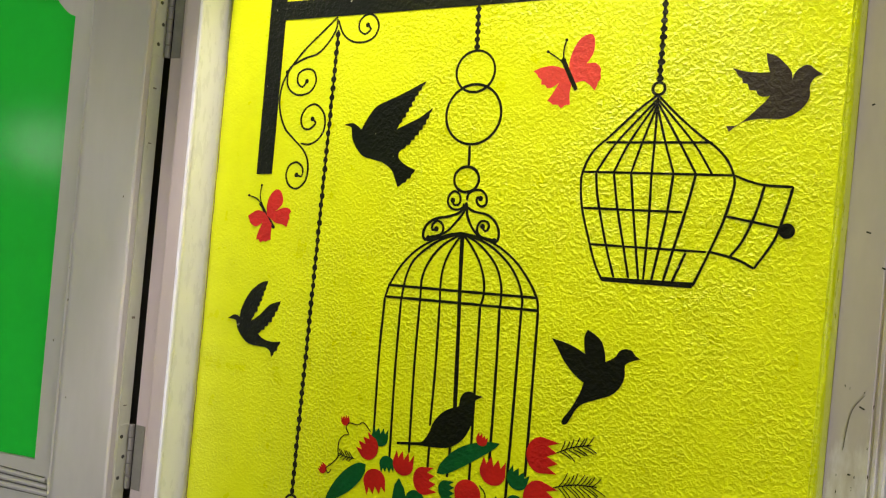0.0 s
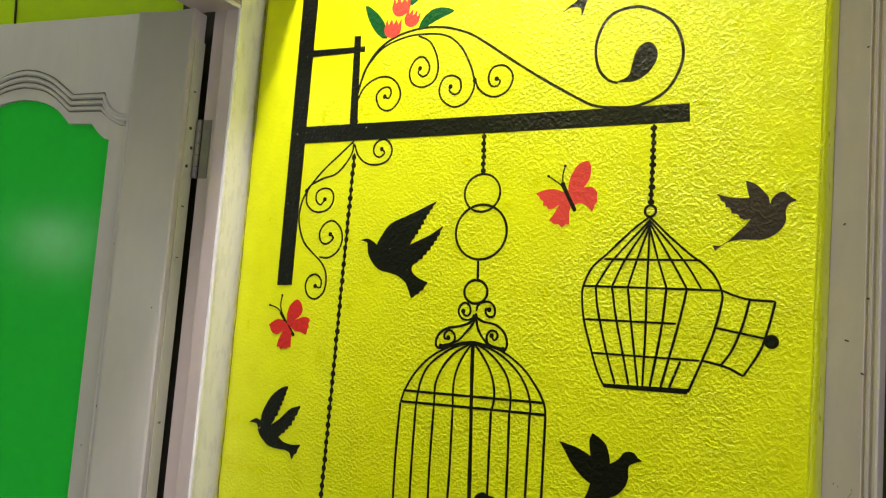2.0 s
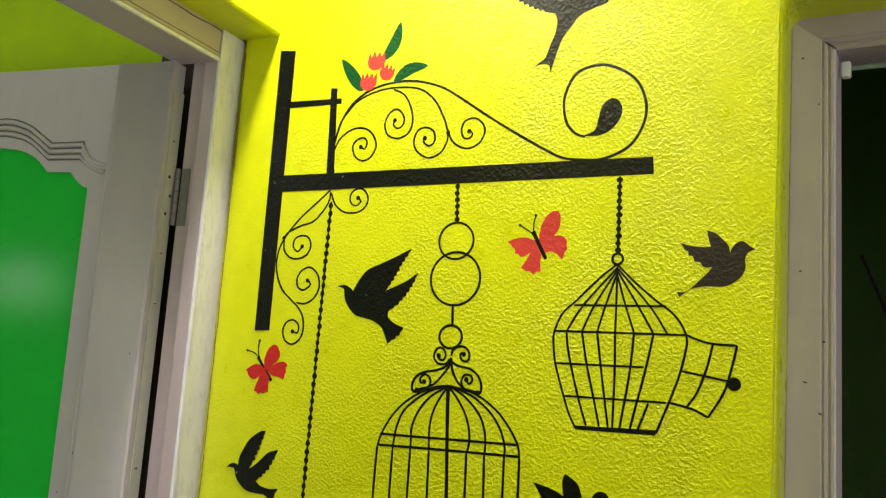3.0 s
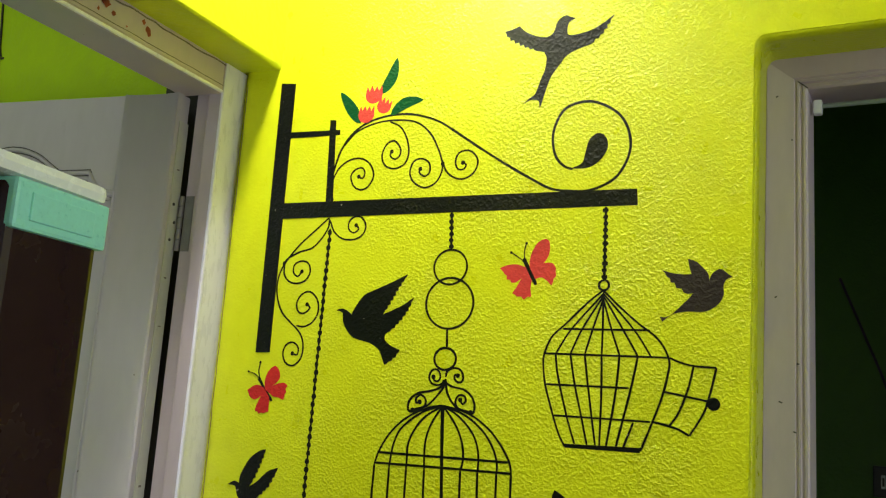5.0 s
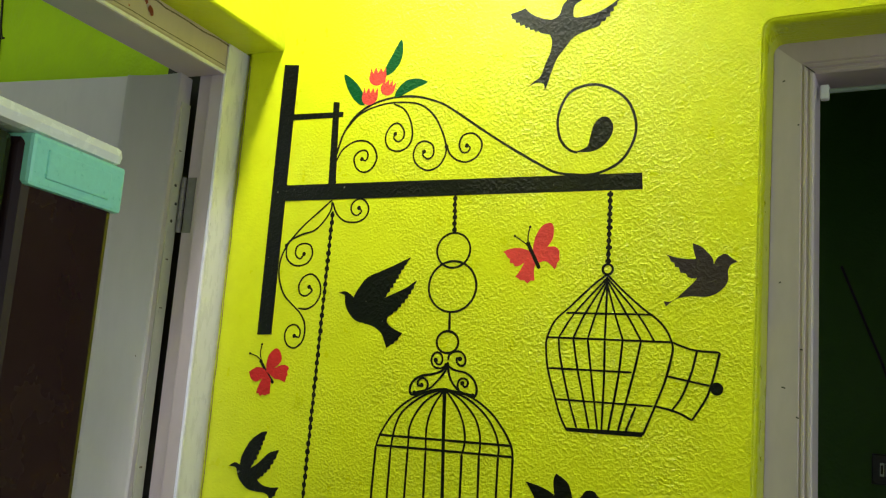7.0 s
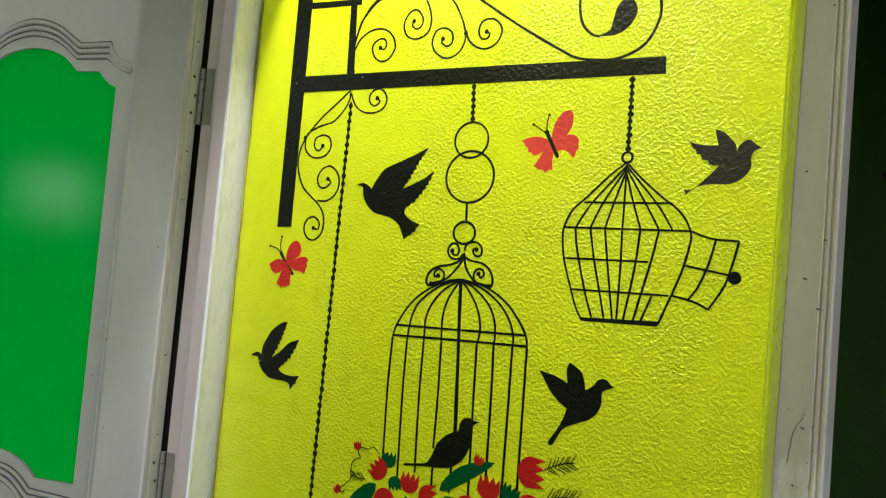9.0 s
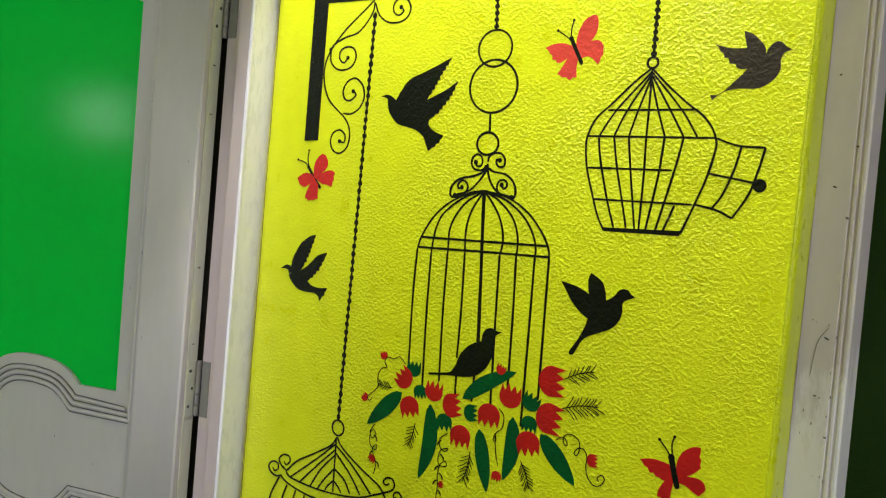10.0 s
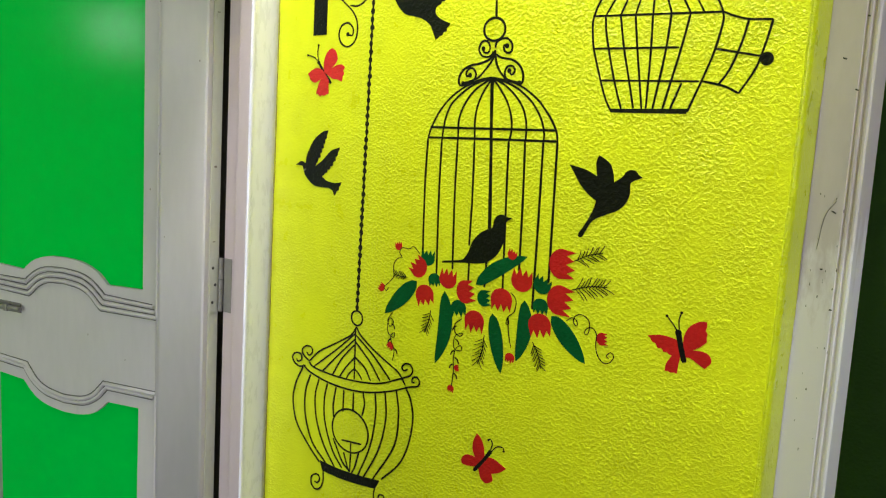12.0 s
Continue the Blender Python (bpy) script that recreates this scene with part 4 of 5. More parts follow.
stroke(cage_c, "finial_scroll", [(0.294, 1.549), (0.296, 1.559), (0.306, 1.565), (0.319, 1.565), (0.328, 1.556), (0.328, 1.544), (0.319, 1.541), (0.312, 1.547), (0.312, 1.554), (0.318, 1.553)], 0.0042)
stroke(cage_c, "finial_scroll", [(0.290, 1.544), (0.285, 1.531), (0.266, 1.523), (0.242, 1.518), (0.226, 1.508), (0.220, 1.494), (0.224, 1.484), (0.243, 1.487), (0.256, 1.498), (0.255, 1.509), (0.245, 1.515), (0.236, 1.508), (0.237, 1.500), (0.244, 1.502)], 0.0042)
stroke(cage_c, "finial_scroll", [(0.296, 1.539), (0.308, 1.533), (0.332, 1.529), (0.348, 1.518), (0.355, 1.502), (0.351, 1.489), (0.335, 1.492), (0.320, 1.498), (0.317, 1.510), (0.323, 1.519), (0.334, 1.518), (0.337, 1.510), (0.331, 1.504), (0.326, 1.511)], 0.0042)
stroke(cage_c, "finial_scroll", [(0.294, 1.546), (0.290, 1.530), (0.277, 1.513), (0.260, 1.497), (0.230, 1.487)], 0.0042)
stroke(cage_c, "finial_scroll", [(0.294, 1.546), (0.298, 1.525), (0.308, 1.508), (0.323, 1.496), (0.348, 1.491)], 0.0042)
stroke(cage_c, "rib", [(0.292, 1.499), (0.260, 1.492), (0.219, 1.472), (0.187, 1.443), (0.166, 1.409), (0.158, 1.385)], 0.0038)
stroke(cage_c, "rib", [(0.292, 1.499), (0.249, 1.483), (0.211, 1.454), (0.197, 1.428), (0.192, 1.402), (0.190, 1.381)], 0.0038)
stroke(cage_c, "rib", [(0.292, 1.498), (0.258, 1.477), (0.236, 1.450), (0.226, 1.424), (0.226, 1.399), (0.226, 1.383)], 0.0038)
stroke(cage_c, "rib", [(0.292, 1.498), (0.274, 1.471), (0.264, 1.446), (0.261, 1.421), (0.263, 1.386)], 0.0038)
stroke(cage_c, "rib", [(0.292, 1.498), (0.309, 1.481), (0.326, 1.458), (0.336, 1.434), (0.339, 1.410), (0.335, 1.390)], 0.0038)
stroke(cage_c, "rib", [(0.292, 1.499), (0.326, 1.482), (0.354, 1.456), (0.366, 1.430), (0.369, 1.407), (0.368, 1.392)], 0.0038)
stroke(cage_c, "rib", [(0.292, 1.499), (0.338, 1.485), (0.374, 1.461), (0.395, 1.434), (0.404, 1.409), (0.404, 1.394)], 0.0038)
stroke(cage_c, "rib", [(0.292, 1.499), (0.343, 1.489), (0.384, 1.466), (0.412, 1.437), (0.427, 1.413), (0.431, 1.396)], 0.0038)
stroke(cage_c, "mast", [(0.292, 1.499), (0.294, 1.457), (0.297, 1.408), (0.301, 1.348), (0.306, 1.262), (0.308, 1.226)], 0.0068)
stroke(cage_c, "band", [(0.162, 1.406), (0.297, 1.410), (0.425, 1.414)], 0.0042)
stroke(cage_c, "band", [(0.158, 1.387), (0.299, 1.392), (0.432, 1.396)], 0.0042)
stroke(cage_c, "bar", [(0.158, 1.385), (0.157, 1.295), (0.161, 1.165)], 0.0042)
stroke(cage_c, "bar", [(0.190, 1.381), (0.191, 1.277), (0.196, 1.134)], 0.0042)
stroke(cage_c, "bar", [(0.226, 1.383), (0.227, 1.281), (0.232, 1.149)], 0.0042)
stroke(cage_c, "bar", [(0.263, 1.386), (0.266, 1.285), (0.266, 1.198)], 0.0042)
stroke(cage_c, "bar", [(0.268, 1.176), (0.269, 1.130)], 0.0042)
stroke(cage_c, "bar", [(0.306, 1.179), (0.305, 1.127)], 0.0042)
stroke(cage_c, "bar", [(0.335, 1.390), (0.338, 1.292), (0.344, 1.125)], 0.0042)
stroke(cage_c, "bar", [(0.368, 1.392), (0.372, 1.295), (0.375, 1.165)], 0.0042)
stroke(cage_c, "bar", [(0.404, 1.394), (0.406, 1.250), (0.407, 1.105)], 0.0042)
stroke(cage_c, "bar", [(0.431, 1.396), (0.433, 1.282), (0.435, 1.156)], 0.0042)
cage_r = painted("painted_birdcage", "black painted birdcage with an open barred door", "mural", "painted birdcages")
ring(cage_r, "ring", (0.579, 1.715), 0.0085, 0.0085, 0.004)
stroke(cage_r, "outline", [(0.578, 1.706), (0.554, 1.687), (0.516, 1.650), (0.492, 1.627), (0.480, 1.599), (0.479, 1.580), (0.484, 1.548), (0.496, 1.511), (0.511, 1.471), (0.524, 1.449)], 0.0034)
stroke(cage_r, "outline", [(0.579, 1.706), (0.608, 1.679), (0.641, 1.652), (0.665, 1.635), (0.681, 1.617), (0.690, 1.596), (0.689, 1.578), (0.681, 1.542), (0.669, 1.507), (0.657, 1.475), (0.649, 1.454)], 0.0034)
stroke(cage_r, "band", [(0.511, 1.641), (0.658, 1.643)], 0.0034)
stroke(cage_r, "band", [(0.479, 1.599), (0.690, 1.601)], 0.0034)
stroke(cage_r, "band", [(0.486, 1.548), (0.627, 1.550)], 0.0034)
stroke(cage_r, "band", [(0.502, 1.498), (0.663, 1.500)], 0.0034)
shape(cage_r, "base", black, [(0.520, 1.454), (0.650, 1.459), (0.648, 1.451), (0.524, 1.448)], [0, 1, 2, 3], [])
stroke(cage_r, "rib", [(0.579, 1.701), (0.527, 1.642), (0.500, 1.599)], 0.0032)
stroke(cage_r, "rib", [(0.579, 1.697), (0.545, 1.642), (0.526, 1.600)], 0.0032)
stroke(cage_r, "rib", [(0.579, 1.692), (0.563, 1.642), (0.551, 1.600)], 0.0032)
stroke(cage_r, "rib", [(0.579, 1.705), (0.580, 1.643), (0.580, 1.599)], 0.0032)
stroke(cage_r, "rib", [(0.579, 1.692), (0.595, 1.642), (0.610, 1.601)], 0.0032)
stroke(cage_r, "rib", [(0.579, 1.697), (0.614, 1.643), (0.640, 1.601)], 0.0032)
stroke(cage_r, "rib", [(0.579, 1.701), (0.633, 1.642), (0.662, 1.600)], 0.0032)
stroke(cage_r, "bar", [(0.500, 1.599), (0.506, 1.563), (0.524, 1.500), (0.540, 1.455)], 0.0035)
stroke(cage_r, "bar", [(0.526, 1.600), (0.536, 1.551), (0.549, 1.502), (0.561, 1.456)], 0.0035)
stroke(cage_r, "bar", [(0.551, 1.600), (0.560, 1.543), (0.575, 1.456)], 0.0035)
stroke(cage_r, "bar", [(0.580, 1.599), (0.582, 1.536), (0.582, 1.455)], 0.0035)
stroke(cage_r, "bar", [(0.610, 1.601), (0.605, 1.537), (0.593, 1.455)], 0.0035)
stroke(cage_r, "bar", [(0.640, 1.601), (0.630, 1.548), (0.609, 1.456)], 0.0035)
stroke(cage_r, "bar", [(0.636, 1.497), (0.621, 1.456)], 0.0035)
stroke(cage_r, "cage_door_bar", [(0.690, 1.601), (0.706, 1.595), (0.728, 1.590), (0.762, 1.589)], 0.0035)
stroke(cage_r, "cage_door_bar", [(0.762, 1.589), (0.755, 1.556), (0.745, 1.521), (0.724, 1.484)], 0.0035)
stroke(cage_r, "cage_door_bar", [(0.724, 1.484), (0.701, 1.494), (0.665, 1.501)], 0.0035)
stroke(cage_r, "cage_door_bar", [(0.683, 1.548), (0.716, 1.543), (0.755, 1.537)], 0.0035)
stroke(cage_r, "cage_door_bar", [(0.728, 1.590), (0.720, 1.554), (0.707, 1.518), (0.692, 1.495)], 0.0035)
disc(cage_r, "knob", (0.759, 1.534), 0.0098)
cage_l = painted("painted_birdcage", "round black painted birdcage with curled eaves", "mural", "painted birdcages")
ring(cage_l, "ring", (0.003, 1.014), 0.0150, 0.0150, 0.004)
stroke(cage_l, "roof_rib", [(0.003, 0.996), (-0.010, 0.977), (-0.036, 0.960), (-0.067, 0.942), (-0.099, 0.923), (-0.126, 0.897)], 0.0036)
stroke(cage_l, "roof_rib", [(0.003, 0.996), (0.017, 0.979), (0.057, 0.955), (0.095, 0.937), (0.119, 0.925), (0.137, 0.904)], 0.0036)
stroke(cage_l, "roof_rib", [(0.001, 0.993), (0.002, 0.932), (0.003, 0.885)], 0.0036)
stroke(cage_l, "roof_rib", [(0.000, 0.981), (-0.043, 0.943), (-0.112, 0.888)], 0.0036)
stroke(cage_l, "roof_rib", [(0.001, 0.970), (-0.042, 0.929), (-0.088, 0.882)], 0.0036)
stroke(cage_l, "roof_rib", [(0.000, 0.958), (-0.034, 0.921), (-0.059, 0.880)], 0.0036)
stroke(cage_l, "roof_rib", [(0.002, 0.932), (-0.022, 0.905), (-0.039, 0.880)], 0.0036)
stroke(cage_l, "roof_rib", [(0.002, 0.908), (-0.013, 0.893), (-0.019, 0.880)], 0.0036)
stroke(cage_l, "roof_rib", [(0.002, 0.979), (0.050, 0.947), (0.098, 0.906)], 0.0036)
stroke(cage_l, "roof_rib", [(0.003, 0.964), (0.043, 0.931), (0.072, 0.898)], 0.0036)
stroke(cage_l, "roof_rib", [(0.003, 0.932), (0.029, 0.917), (0.047, 0.893)], 0.0036)
stroke(cage_l, "roof_rib", [(0.003, 0.908), (0.016, 0.899), (0.024, 0.889)], 0.0036)
stroke(cage_l, "eave", [(-0.127, 0.895), (-0.112, 0.886), (-0.055, 0.881), (0.008, 0.883), (0.068, 0.892), (0.111, 0.909), (0.133, 0.919), (0.148, 0.927), (0.153, 0.938), (0.146, 0.948), (0.133, 0.947), (0.126, 0.938), (0.132, 0.933), (0.141, 0.938)], 0.0036)
stroke(cage_l, "eave", [(-0.126, 0.897), (-0.143, 0.906), (-0.149, 0.917), (-0.138, 0.928), (-0.122, 0.928), (-0.118, 0.918), (-0.128, 0.909), (-0.135, 0.915)], 0.0036)
stroke(cage_l, "eave", [(-0.144, 0.885), (-0.121, 0.873), (-0.071, 0.863), (-0.014, 0.861), (0.040, 0.867), (0.098, 0.883), (0.147, 0.903), (0.168, 0.910), (0.171, 0.920), (0.164, 0.927), (0.154, 0.923), (0.153, 0.915), (0.160, 0.915)], 0.0036)
stroke(cage_l, "eave", [(-0.137, 0.885), (-0.156, 0.880), (-0.172, 0.887), (-0.177, 0.898), (-0.167, 0.908), (-0.152, 0.907), (-0.150, 0.895), (-0.161, 0.890), (-0.165, 0.896)], 0.0036)
stroke(cage_l, "bar", [(-0.144, 0.881), (-0.164, 0.842), (-0.171, 0.803), (-0.158, 0.755), (-0.121, 0.713), (-0.084, 0.682)], 0.004)
stroke(cage_l, "bar", [(0.137, 0.902), (0.153, 0.876), (0.160, 0.837), (0.151, 0.783), (0.130, 0.739), (0.088, 0.696)], 0.004)
stroke(cage_l, "bar", [(-0.121, 0.869), (-0.134, 0.830), (-0.133, 0.780), (-0.110, 0.723), (-0.066, 0.685)], 0.004)
stroke(cage_l, "bar", [(-0.096, 0.864), (-0.105, 0.825), (-0.099, 0.776), (-0.076, 0.726), (-0.041, 0.684)], 0.004)
stroke(cage_l, "bar", [(-0.071, 0.860), (-0.078, 0.825), (-0.074, 0.776), (-0.050, 0.721), (-0.020, 0.688)], 0.004)
stroke(cage_l, "bar", [(-0.046, 0.859), (-0.052, 0.819), (-0.049, 0.792)], 0.004)
stroke(cage_l, "bar", [(-0.024, 0.857), (-0.024, 0.810)], 0.004)
stroke(cage_l, "bar", [(0.003, 0.858), (0.004, 0.819)], 0.004)
stroke(cage_l, "bar", [(0.029, 0.864), (0.034, 0.840), (0.029, 0.815)], 0.004)
stroke(cage_l, "bar", [(0.061, 0.872), (0.065, 0.825), (0.054, 0.756), (0.023, 0.680)], 0.004)
stroke(cage_l, "bar", [(0.087, 0.879), (0.092, 0.825), (0.077, 0.756), (0.039, 0.683)], 0.004)
stroke(cage_l, "bar", [(0.115, 0.890), (0.124, 0.840), (0.116, 0.773), (0.066, 0.690)], 0.004)
stroke(cage_l, "bar", [(-0.048, 0.746), (-0.021, 0.704), (-0.001, 0.689)], 0.004)
stroke(cage_l, "bar", [(-0.017, 0.724), (-0.005, 0.696), (0.001, 0.686)], 0.004)
stroke(cage_l, "bar", [(0.003, 0.727), (0.002, 0.686)], 0.004)
stroke(cage_l, "bar", [(0.025, 0.735), (0.016, 0.702), (0.007, 0.684)], 0.004)
ring(cage_l, "opening_ring", (-0.002, 0.774), 0.0500, 0.0455, 0.004)
stroke(cage_l, "perch", [(-0.024, 0.749), (0.031, 0.754)], 0.0036)
stroke(cage_l, "perch_post", [(0.002, 0.749), (0.002, 0.729)], 0.0036)
shape(cage_l, "base", black, [(-0.084, 0.687), (-0.028, 0.684), (0.035, 0.687), (0.084, 0.692), (0.073, 0.671), (0.021, 0.666), (-0.027, 0.664), (-0.076, 0.666)], [0, 3, 4, 7], [])
stroke(cage_l, "foot", [(-0.073, 0.667), (-0.072, 0.645), (-0.079, 0.627), (-0.094, 0.619), (-0.106, 0.628), (-0.106, 0.645), (-0.091, 0.654), (-0.082, 0.647), (-0.088, 0.635), (-0.097, 0.636)], 0.0036)
stroke(cage_l, "foot", [(0.073, 0.674), (0.070, 0.658), (0.074, 0.641), (0.087, 0.641), (0.099, 0.653), (0.095, 0.664), (0.085, 0.662), (0.082, 0.654)], 0.0036)
s = painted("painted_silhouette", "black painted winged silhouette between chain and rings", "mural", "painted silhouettes")
shape(s, "silhouette", black, [(0.041, 1.664), (0.058, 1.667), (0.072, 1.661), (0.078, 1.656), (0.087, 1.672), (0.105, 1.694), (0.133, 1.706), (0.163, 1.718), (0.181, 1.726), (0.199, 1.734), (0.181, 1.709), (0.166, 1.683), (0.149, 1.657), (0.175, 1.668), (0.193, 1.676), (0.216, 1.691), (0.201, 1.663), (0.181, 1.639), (0.159, 1.621), (0.158, 1.613), (0.165, 1.605), (0.178, 1.598), (0.194, 1.593), (0.180, 1.577), (0.162, 1.564), (0.155, 1.578), (0.147, 1.591), (0.129, 1.602), (0.108, 1.607), (0.087, 1.612), (0.071, 1.625), (0.061, 1.640), (0.058, 1.654), (0.056, 1.660)], [0, 3, 9, 12, 15, 18, 22, 24], [9, 10, 11, 15, 16, 17, 22, 23])
s = painted("painted_silhouette", "small black painted winged silhouette beside the door frame", "mural", "painted silhouettes")
shape(s, "silhouette", black, [(-0.188, 1.310), (-0.174, 1.318), (-0.166, 1.318), (-0.159, 1.315), (-0.157, 1.331), (-0.148, 1.349), (-0.137, 1.365), (-0.122, 1.377), (-0.109, 1.384), (-0.098, 1.386), (-0.108, 1.361), (-0.118, 1.337), (-0.131, 1.311), (-0.112, 1.324), (-0.090, 1.344), (-0.074, 1.351), (-0.064, 1.354), (-0.072, 1.337), (-0.088, 1.313), (-0.111, 1.291), (-0.099, 1.284), (-0.078, 1.281), (-0.056, 1.284), (-0.065, 1.269), (-0.075, 1.254), (-0.079, 1.264), (-0.090, 1.269), (-0.109, 1.269), (-0.132, 1.271), (-0.147, 1.279), (-0.160, 1.291), (-0.165, 1.302), (-0.169, 1.309)], [0, 3, 9, 12, 16, 19, 22, 24], [9, 10, 11, 16, 17, 18, 22, 23])
s = painted("painted_silhouette", "black painted winged silhouette with a long narrow tail", "mural", "painted silhouettes")
shape(s, "silhouette", black, [(0.589, 1.349), (0.581, 1.353), (0.577, 1.358), (0.568, 1.360), (0.559, 1.356), (0.555, 1.349), (0.548, 1.343), (0.540, 1.338), (0.538, 1.350), (0.532, 1.365), (0.522, 1.373), (0.510, 1.379), (0.506, 1.369), (0.507, 1.355), (0.509, 1.345), (0.496, 1.351), (0.480, 1.356), (0.457, 1.360), (0.467, 1.347), (0.478, 1.331), (0.492, 1.317), (0.505, 1.308), (0.511, 1.305), (0.507, 1.290), (0.496, 1.267), (0.484, 1.248), (0.485, 1.242), (0.491, 1.243), (0.497, 1.254), (0.504, 1.267), (0.514, 1.276), (0.533, 1.285), (0.552, 1.294), (0.564, 1.307), (0.569, 1.322), (0.568, 1.333), (0.570, 1.340), (0.579, 1.345)], [0, 7, 11, 14, 17, 22], [])
s = painted("painted_silhouette", "faded brown black painted winged silhouette above the open cage", "mural", "painted silhouettes")
shape(s, "silhouette", brown_black, [(0.784, 1.729), (0.776, 1.734), (0.769, 1.740), (0.763, 1.741), (0.756, 1.737), (0.751, 1.731), (0.749, 1.724), (0.746, 1.735), (0.737, 1.745), (0.728, 1.753), (0.715, 1.758), (0.717, 1.747), (0.721, 1.733), (0.706, 1.733), (0.691, 1.735), (0.674, 1.740), (0.683, 1.729), (0.693, 1.717), (0.704, 1.707), (0.715, 1.702), (0.724, 1.703), (0.718, 1.695), (0.706, 1.683), (0.695, 1.672), (0.684, 1.665), (0.673, 1.665), (0.677, 1.657), (0.685, 1.664), (0.695, 1.670), (0.715, 1.674), (0.740, 1.674), (0.755, 1.680), (0.766, 1.690), (0.771, 1.702), (0.770, 1.714), (0.774, 1.724)], [0, 6, 10, 12, 15, 20, 25, 26], [15, 16, 17])
s = painted("painted_silhouette", "black painted silhouette with wings spread above the bracket", "mural", "painted silhouettes")
shape(s, "silhouette", black, [(0.507, 2.193), (0.497, 2.197), (0.489, 2.201), (0.478, 2.197), (0.471, 2.188), (0.468, 2.176), (0.463, 2.169), (0.452, 2.165), (0.435, 2.169), (0.418, 2.177), (0.406, 2.186), (0.399, 2.194), (0.386, 2.190), (0.369, 2.187), (0.378, 2.172), (0.402, 2.156), (0.431, 2.143), (0.450, 2.137), (0.455, 2.124), (0.453, 2.103), (0.447, 2.088), (0.441, 2.071), (0.436, 2.059), (0.427, 2.053), (0.414, 2.043), (0.428, 2.049), (0.440, 2.048), (0.445, 2.045), (0.447, 2.032), (0.451, 2.045), (0.457, 2.066), (0.464, 2.086), (0.472, 2.099), (0.483, 2.112), (0.490, 2.122), (0.502, 2.130), (0.523, 2.137), (0.543, 2.143), (0.563, 2.162), (0.578, 2.189), (0.562, 2.178), (0.542, 2.168), (0.521, 2.163), (0.500, 2.162), (0.493, 2.165), (0.492, 2.178), (0.496, 2.188)], [0, 11, 13, 17, 24, 27, 28, 39, 44], [13, 14, 15, 37, 38])
s = painted("painted_silhouette", "black painted perched silhouette inside the domed cage", "mural", "painted silhouettes")
shape(s, "silhouette", black, [(0.354, 1.258), (0.341, 1.259), (0.334, 1.262), (0.326, 1.261), (0.319, 1.256), (0.315, 1.247), (0.314, 1.237), (0.302, 1.232), (0.286, 1.222), (0.272, 1.205), (0.265, 1.186), (0.257, 1.174), (0.248, 1.169), (0.208, 1.162), (0.208, 1.158), (0.249, 1.164), (0.280, 1.167), (0.304, 1.172), (0.323, 1.185), (0.334, 1.201), (0.341, 1.222), (0.342, 1.242), (0.342, 1.250)], [0, 13, 14], [])
s = painted("painted_butterfly", "bright red painted butterfly shape beside the open cage", "mural", "painted butterflies")
shape(s, "wing", red, [(0.444, 1.745), (0.444, 1.757), (0.448, 1.773), (0.458, 1.789), (0.472, 1.795), (0.479, 1.789), (0.480, 1.772), (0.476, 1.761), (0.470, 1.753), (0.485, 1.753), (0.493, 1.744), (0.492, 1.731), (0.486, 1.714), (0.478, 1.722), (0.467, 1.728), (0.455, 1.725)], [0, 8, 12, 15], [10, 11])
shape(s, "wing", red, [(0.440, 1.745), (0.419, 1.751), (0.400, 1.749), (0.387, 1.744), (0.397, 1.735), (0.406, 1.721), (0.418, 1.719), (0.430, 1.726), (0.423, 1.713), (0.414, 1.700), (0.423, 1.695), (0.437, 1.690), (0.449, 1.695), (0.448, 1.710), (0.450, 1.725)], [0, 3, 7, 9, 14], [3, 4, 9, 10, 11])
stroke(s, "body", [(0.434, 1.758), (0.444, 1.740), (0.458, 1.715)], 0.0068)
stroke(s, "antenna", [(0.434, 1.758), (0.433, 1.774), (0.436, 1.788)], 0.0022)
stroke(s, "antenna", [(0.433, 1.756), (0.423, 1.763), (0.408, 1.772)], 0.0022)
s = painted("painted_butterfly", "small red painted butterfly shape below the bracket post", "mural", "painted butterflies")
shape(s, "wing", full_red, [(-0.117, 1.502), (-0.118, 1.521), (-0.112, 1.538), (-0.098, 1.549), (-0.087, 1.544), (-0.081, 1.529), (-0.087, 1.518), (-0.099, 1.509), (-0.079, 1.517), (-0.065, 1.516), (-0.064, 1.500), (-0.068, 1.484), (-0.079, 1.488), (-0.093, 1.489)], [0, 7, 11, 13], [9, 10])
shape(s, "wing", full_red, [(-0.123, 1.508), (-0.142, 1.509), (-0.162, 1.498), (-0.155, 1.487), (-0.142, 1.480), (-0.125, 1.488), (-0.132, 1.474), (-0.136, 1.457), (-0.120, 1.454), (-0.102, 1.459), (-0.103, 1.474), (-0.102, 1.486)], [0, 2, 5, 9, 11], [2, 7, 8])
stroke(s, "body", [(-0.133, 1.521), (-0.117, 1.502), (-0.096, 1.480)], 0.0062)
stroke(s, "antenna", [(-0.133, 1.524), (-0.137, 1.538), (-0.135, 1.555)], 0.0022)
stroke(s, "antenna", [(-0.135, 1.524), (-0.146, 1.531), (-0.164, 1.535)], 0.0022)
s = painted("painted_butterfly", "dark red painted butterfly shape low on the wall", "mural", "painted butterflies")
shape(s, "wing", dark_red, [(0.680, 1.101), (0.681, 1.113), (0.688, 1.128), (0.702, 1.138), (0.714, 1.140), (0.714, 1.126), (0.717, 1.109), (0.707, 1.099), (0.697, 1.092), (0.713, 1.093), (0.723, 1.089), (0.727, 1.079), (0.718, 1.067), (0.707, 1.072), (0.693, 1.079), (0.684, 1.078)], [0, 4, 6, 8, 12, 15], [4, 5])
